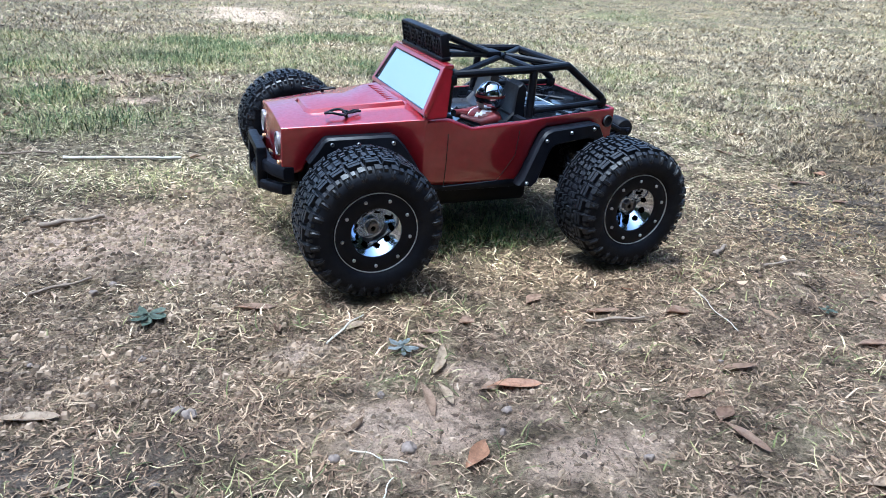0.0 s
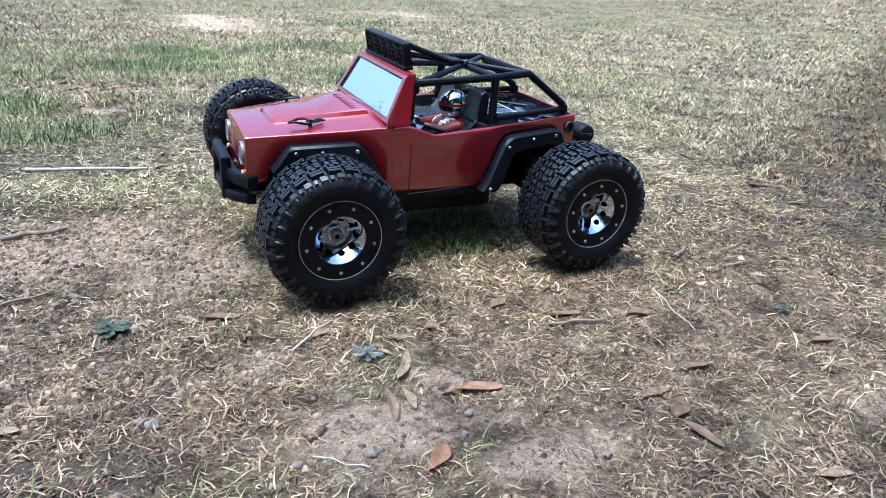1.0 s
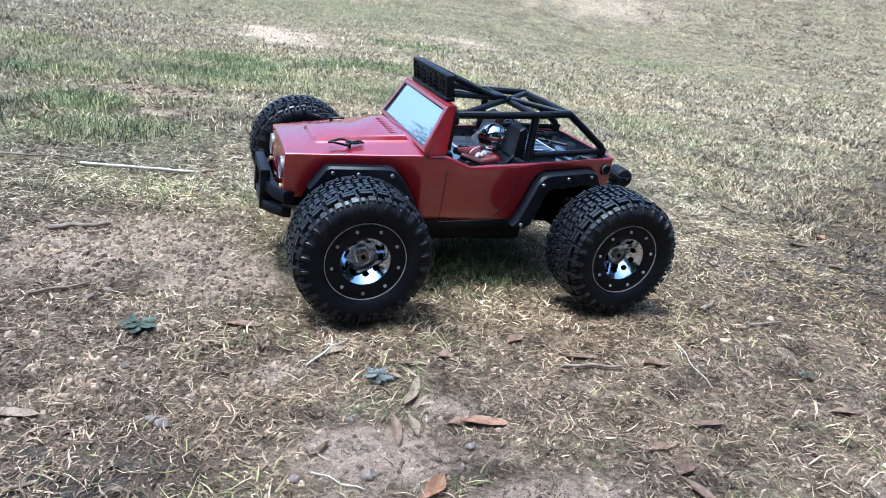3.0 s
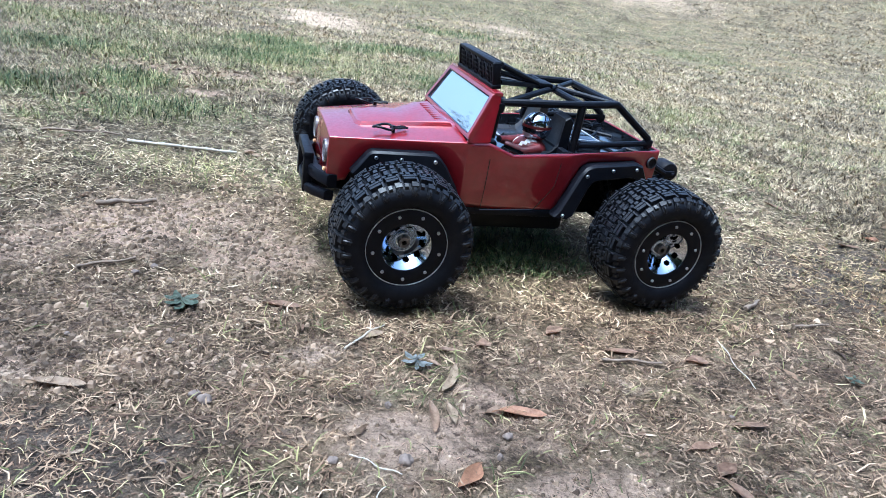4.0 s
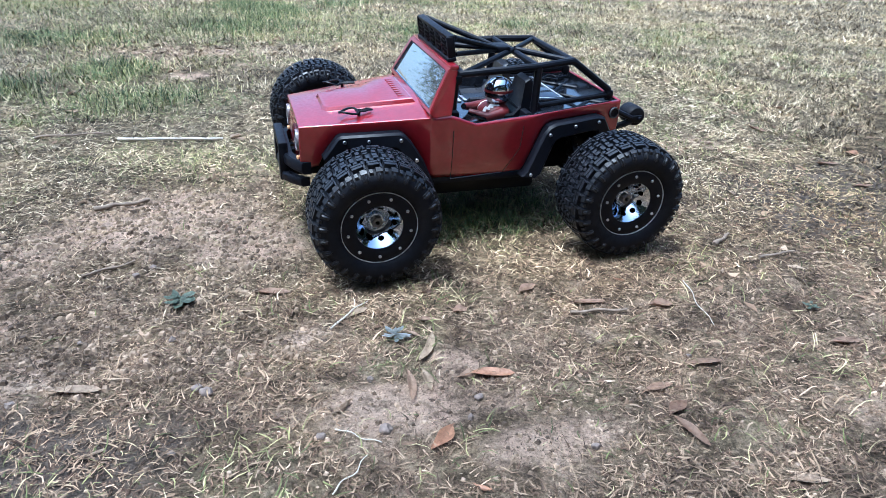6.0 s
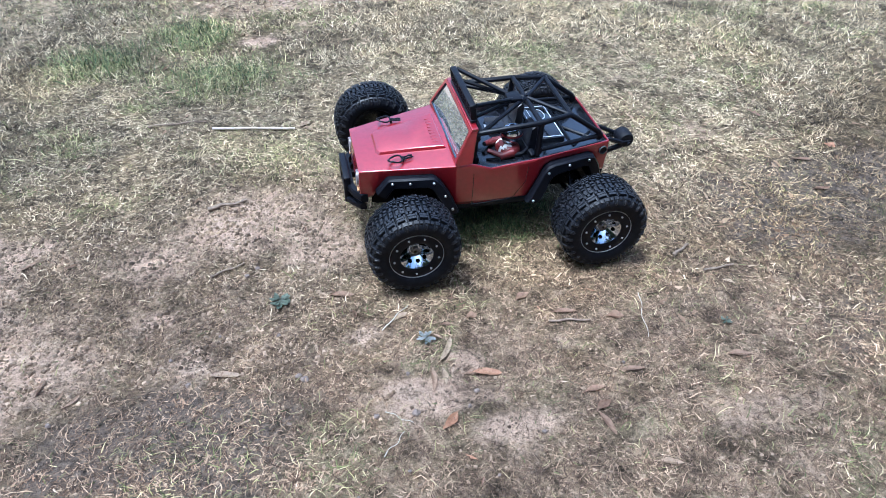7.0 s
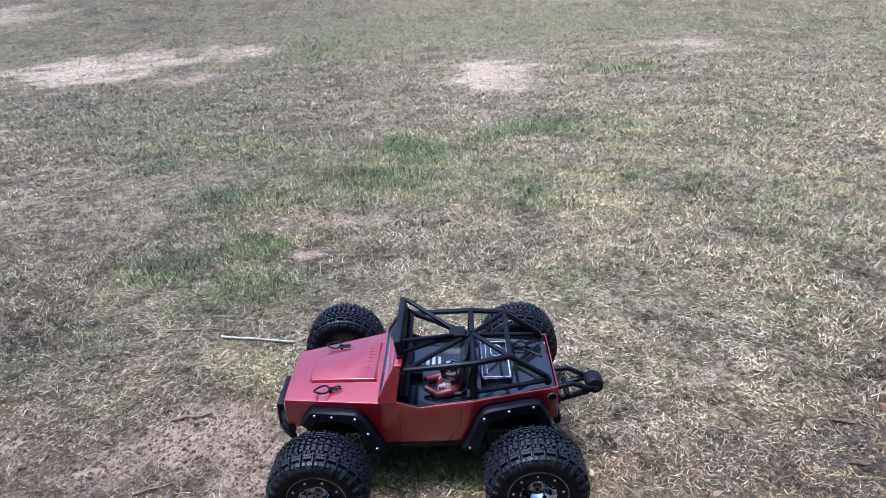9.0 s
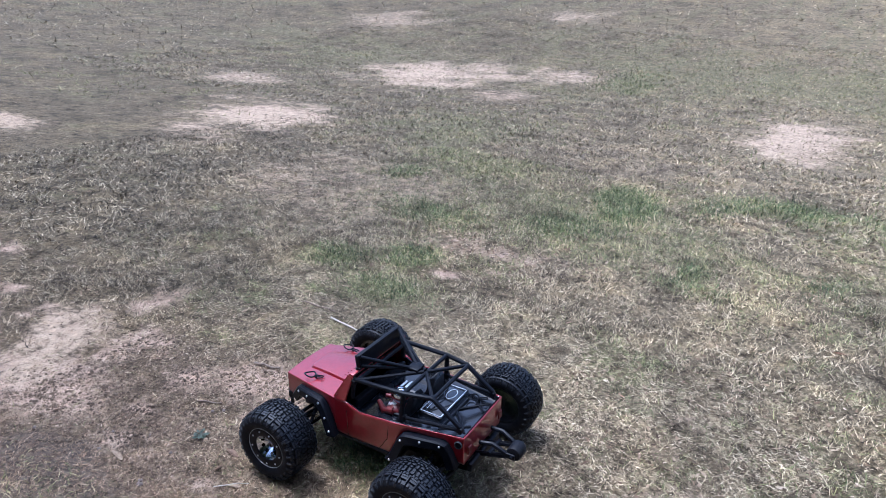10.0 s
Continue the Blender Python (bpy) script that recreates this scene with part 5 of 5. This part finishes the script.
fallen((
        ((-0.128, -0.464), (-0.081, -0.477), 0.016, LEAF_ORANGE, "curled orange-brown dead leaf on bare soil"),
        ((-0.174, -0.540), (-0.204, -0.569), 0.014, LEAF_ORANGE, "short tan-orange dead leaf lying on sand"),
        ((-0.147, -0.377), (-0.177, -0.428), 0.011, LEAF_PALE, "narrow pale tan dead leaf"),
        ((-0.194, -0.442), (-0.201, -0.490), 0.009, LEAF_BROWN, "narrow curled brown dead leaf"),
        ((-0.176, -0.440), (-0.178, -0.480), 0.009, LEAF_PALE, "thin pale curled dead leaf"),
        ((-0.140, -0.462), (-0.120, -0.463), 0.012, LEAF_BROWN, "crumpled dark brown dead leaf"),
        ((0.056, -0.350), (0.100, -0.356), 0.012, LEAF_TAN, "orange dead leaf half in the grass"),
        ((0.150, -0.383), (0.180, -0.390), 0.020, LEAF_TAN, "broad reddish dead leaf in the grass"),
        ((0.040, -0.545), (0.078, -0.540), 0.010, LEAF_TAN, "small rust-brown dead leaf"),
        ((0.045, -0.585), (0.075, -0.570), 0.013, LEAF_BROWN, "curled grey-brown dead leaf"),
        ((0.045, -0.590), (0.055, -0.635), 0.010, LEAF_BROWN, "long curled brown dead leaf"),
        ((0.115, -0.513), (0.160, -0.517), 0.010, LEAF_BROWN, "flat brown dead leaf strip")))
fallen((
        ((-0.345, -0.215), (-0.300, -0.220), 0.016, LEAF_TAN, "faded pink-orange dead leaf"),
        ((0.880, 0.320), (0.900, 0.280), 0.020, LEAF_BROWN, "brown dead leaf standing in dry grass"),
        ((0.985, 0.115), (1.000, 0.090), 0.022, LEAF_ORANGE, "pale orange dead leaf in dry grass"),
        ((0.850, 0.062), (0.900, 0.050), 0.014, LEAF_BROWN, "brown leaf in dry grass"),
        ((0.815, -0.075), (0.855, -0.080), 0.014, LEAF_BROWN, "weathered brown leaf in dry grass"),
        ((-0.560, -0.378), (-0.510, -0.385), 0.014, LEAF_PALE, "pale dead leaf on soil"),
        ((-0.360, 0.452), (-0.335, 0.480), 0.020, LEAF_PALE, "broad pale curled leaf beside a stick"),
        ((-0.352, 0.448), (-0.330, 0.430), 0.018, LEAF_PALE, "pale torn leaf beside a stick"),
        ((0.320, -0.515), (0.360, -0.525), 0.014, LEAF_BROWN, "dull brown leaf on soil"),
        ((0.095, -0.690), (0.130, -0.705), 0.010, LEAF_PALE, "pale brown leaf strip on soil"),
        ((-0.235, -0.310), (-0.210, -0.295), 0.010, LEAF_PALE, "pale leaf fragment in dead grass"),
        ((-0.105, -0.330), (-0.085, -0.325), 0.016, LEAF_TAN, "rusty leaf among dry grass"),
        ((0.0, -0.300), (0.03, -0.285), 0.014, LEAF_TAN, "reddish leaf in the truck's shade")))

KINDS = [leaf_mesh(0.038, 0.010, 0.12, 0.6, 0.7, m) for m in (LEAF_BROWN, LEAF_PALE, LEAF_ORANGE)] + [leaf_mesh(0.055, 0.012, 0.08, 0.4, 1.2, m) for m in (LEAF_BROWN, LEAF_PALE)]
WORDS = ["small brown dead leaf on the lawn", "small pale dead leaf on the lawn", "small orange dead leaf on the lawn", "long brown dead leaf on the lawn", "long pale dead leaf on the lawn"]
for k in range(150):
    if k < 75:
        x, y = rng.uniform(-1.0, 0.9), rng.uniform(-0.72, 0.8)
    else:
        x, y = rng.uniform(-3.0, 2.6), rng.uniform(0.3, 3.6)
    if abs(x) < 0.32 and abs(y) < 0.27:
        continue
    j = int(rng.choice(5, p=[0.34, 0.24, 0.08, 0.2, 0.14]))
    ob = drop("dead_leaf", KINDS[j], x, y, rng.uniform(0, 360), WORDS[j], "leaf", rng.uniform(-8, 8), rng.uniform(-12, 12), "fallen leaves", 0.0015)
    s = rng.uniform(0.35, 0.7) if k < 75 else rng.uniform(0.4, 0.95)
    ob.scale = (s, s, s)


def stick(a, b, radius, mat, label, wob=0.02, name="stick"):
    bm = bmesh.new()
    pts, rad = [], []
    n = 13
    length = math.hypot(b[0] - a[0], b[1] - a[1])
    side = Vector((-(b[1] - a[1]), b[0] - a[0], 0)) / length
    for i in range(n):
        t = i / (n - 1)
        x, y = a[0] + (b[0] - a[0]) * t, a[1] + (b[1] - a[1]) * t
        o = side * (length * wob * math.sin(math.pi * t) * math.sin(9 * t + 400 * a[0]))
        z = max(float(ground_z(x, y)), 0.5 * (float(ground_z(*a)) + float(ground_z(*b)))) + radius * 0.8 + 0.0025
        pts.append(Vector((x, y, z)) + o)
        rad.append(radius * (1 - 0.35 * t) * rng.uniform(0.72, 1.2))
    base = pts[0].copy()
    tube(bm, [p - base for p in pts], rad, 8)
    ob = new(name, finish(bm, name, mat, 50))
    ob.location = base
    return tagged(ob, label, "stick")


stick((-0.588, 0.484), (-0.377, 0.442), 0.0042, WOOD, "straight pale bare stick lying on dry grass", 0.010)
stick((-0.753, 0.521), (-0.608, 0.527), 0.0026, BARK, "thin brown twig on dry grass", 0.02)
stick((-0.585, 0.118), (-0.500, 0.135), 0.0045, BARK, "curved strip of brown bark on soil", 0.05, "bark_strip")
stick((-0.570, -0.112), (-0.505, -0.082), 0.0024, BARK, "grey-brown bark sliver on soil", 0.03, "bark_strip")
stick((-0.262, -0.330), (-0.205, -0.275), 0.0014, WOOD, "short pale twig on dead grass", 0.03)
stick((0.395, -0.300), (0.465, -0.295), 0.0028, BARK, "dark thin twig in dead grass", 0.03)
stick((0.040, -0.372), (0.115, -0.385), 0.0022, BARK, "dark thin twig on soil", 0.04)
stick((0.235, -0.335), (0.200, -0.450), 0.0008, WOOD, "bleached thin twig on soil", 0.03)
stick((-0.30, -0.60), (-0.262, -0.560), 0.0008, WOOD, "pale dead stem on soil", 0.06)
stick((-0.285, -0.515), (-0.245, -0.545), 0.0007, WOOD, "pale dead stem on soil", 0.06)
stick((0.36, -0.24), (0.41, -0.21), 0.0040, BARK, "short stubby grey stick in grass", 0.03)


def rosette(x, y, mat, label, count, length, width, seed):
    r = random.Random(seed)
    plant = tagged(new("rosette_weed"), label, "weed")
    plant.location = (x, y, float(ground_z(x, y)))
    for k in range(count):
        me = leaf_mesh(length * r.uniform(0.6, 1.1), width * r.uniform(0.7, 1.1), 0.08, 0.1, r.uniform(-0.6, 0.6), mat, "leaf")
        ob = part("leaf", me, None, plant)
        a = 2 * math.pi * k / count + r.uniform(-0.3, 0.3)
        d = length * 0.5
        ob.matrix_basis = pose(d * math.cos(a), d * math.sin(a), 0.004 + 0.003 * (k % 2), 0, r.uniform(-5, 6), math.degrees(a))


rosette(-0.439, -0.213, LEAF_GREEN, "flat dark green rosette weed on bare soil", 11, 0.023, 0.009, 1)
rosette(-0.190, -0.370, LEAF_BLUE, "small grey-blue rosette weed in dead grass", 9, 0.018, 0.006, 2)
rosette(0.36, -0.44, LEAF_GREEN, "tiny green rosette weed", 7, 0.012, 0.005, 3)

nut_bm = bmesh.new()
bmesh.ops.create_icosphere(nut_bm, subdivisions=3, radius=0.0055)
for v in nut_bm.verts:
    v.co *= 1 + 0.45 * noise.noise(v.co * 240)
    if v.co.z > 0.0042:
        v.co.z = 0.0084 - v.co.z
NUTS = finish(nut_bm, "gum_nut", NUT, 60)
for x, y, s in [(-0.237, -0.526, 1.1), (-0.414, -0.406, 1.0), (-0.405, -0.415, 1.1), (-0.30, -0.52, 0.8), (-0.445, -0.30, 0.7), (-0.15, -0.53, 0.6), (-0.5, -0.12, 0.9), (-0.48, -0.10, 0.8)] + [(rng.uniform(-0.8, 0.4), rng.uniform(-0.7, -0.2), rng.uniform(0.4, 0.8)) for _ in range(12)]:
    if abs(x) < 0.3 and y > -0.27:
        continue
    ob = drop("gum_nut", NUTS, x, y, rng.uniform(0, 360), "small round grey-brown gum nut on soil", "seed pod", rng.uniform(-60, 60), 0, "gum nuts", 0.002)
    ob.scale = (s, s, s)
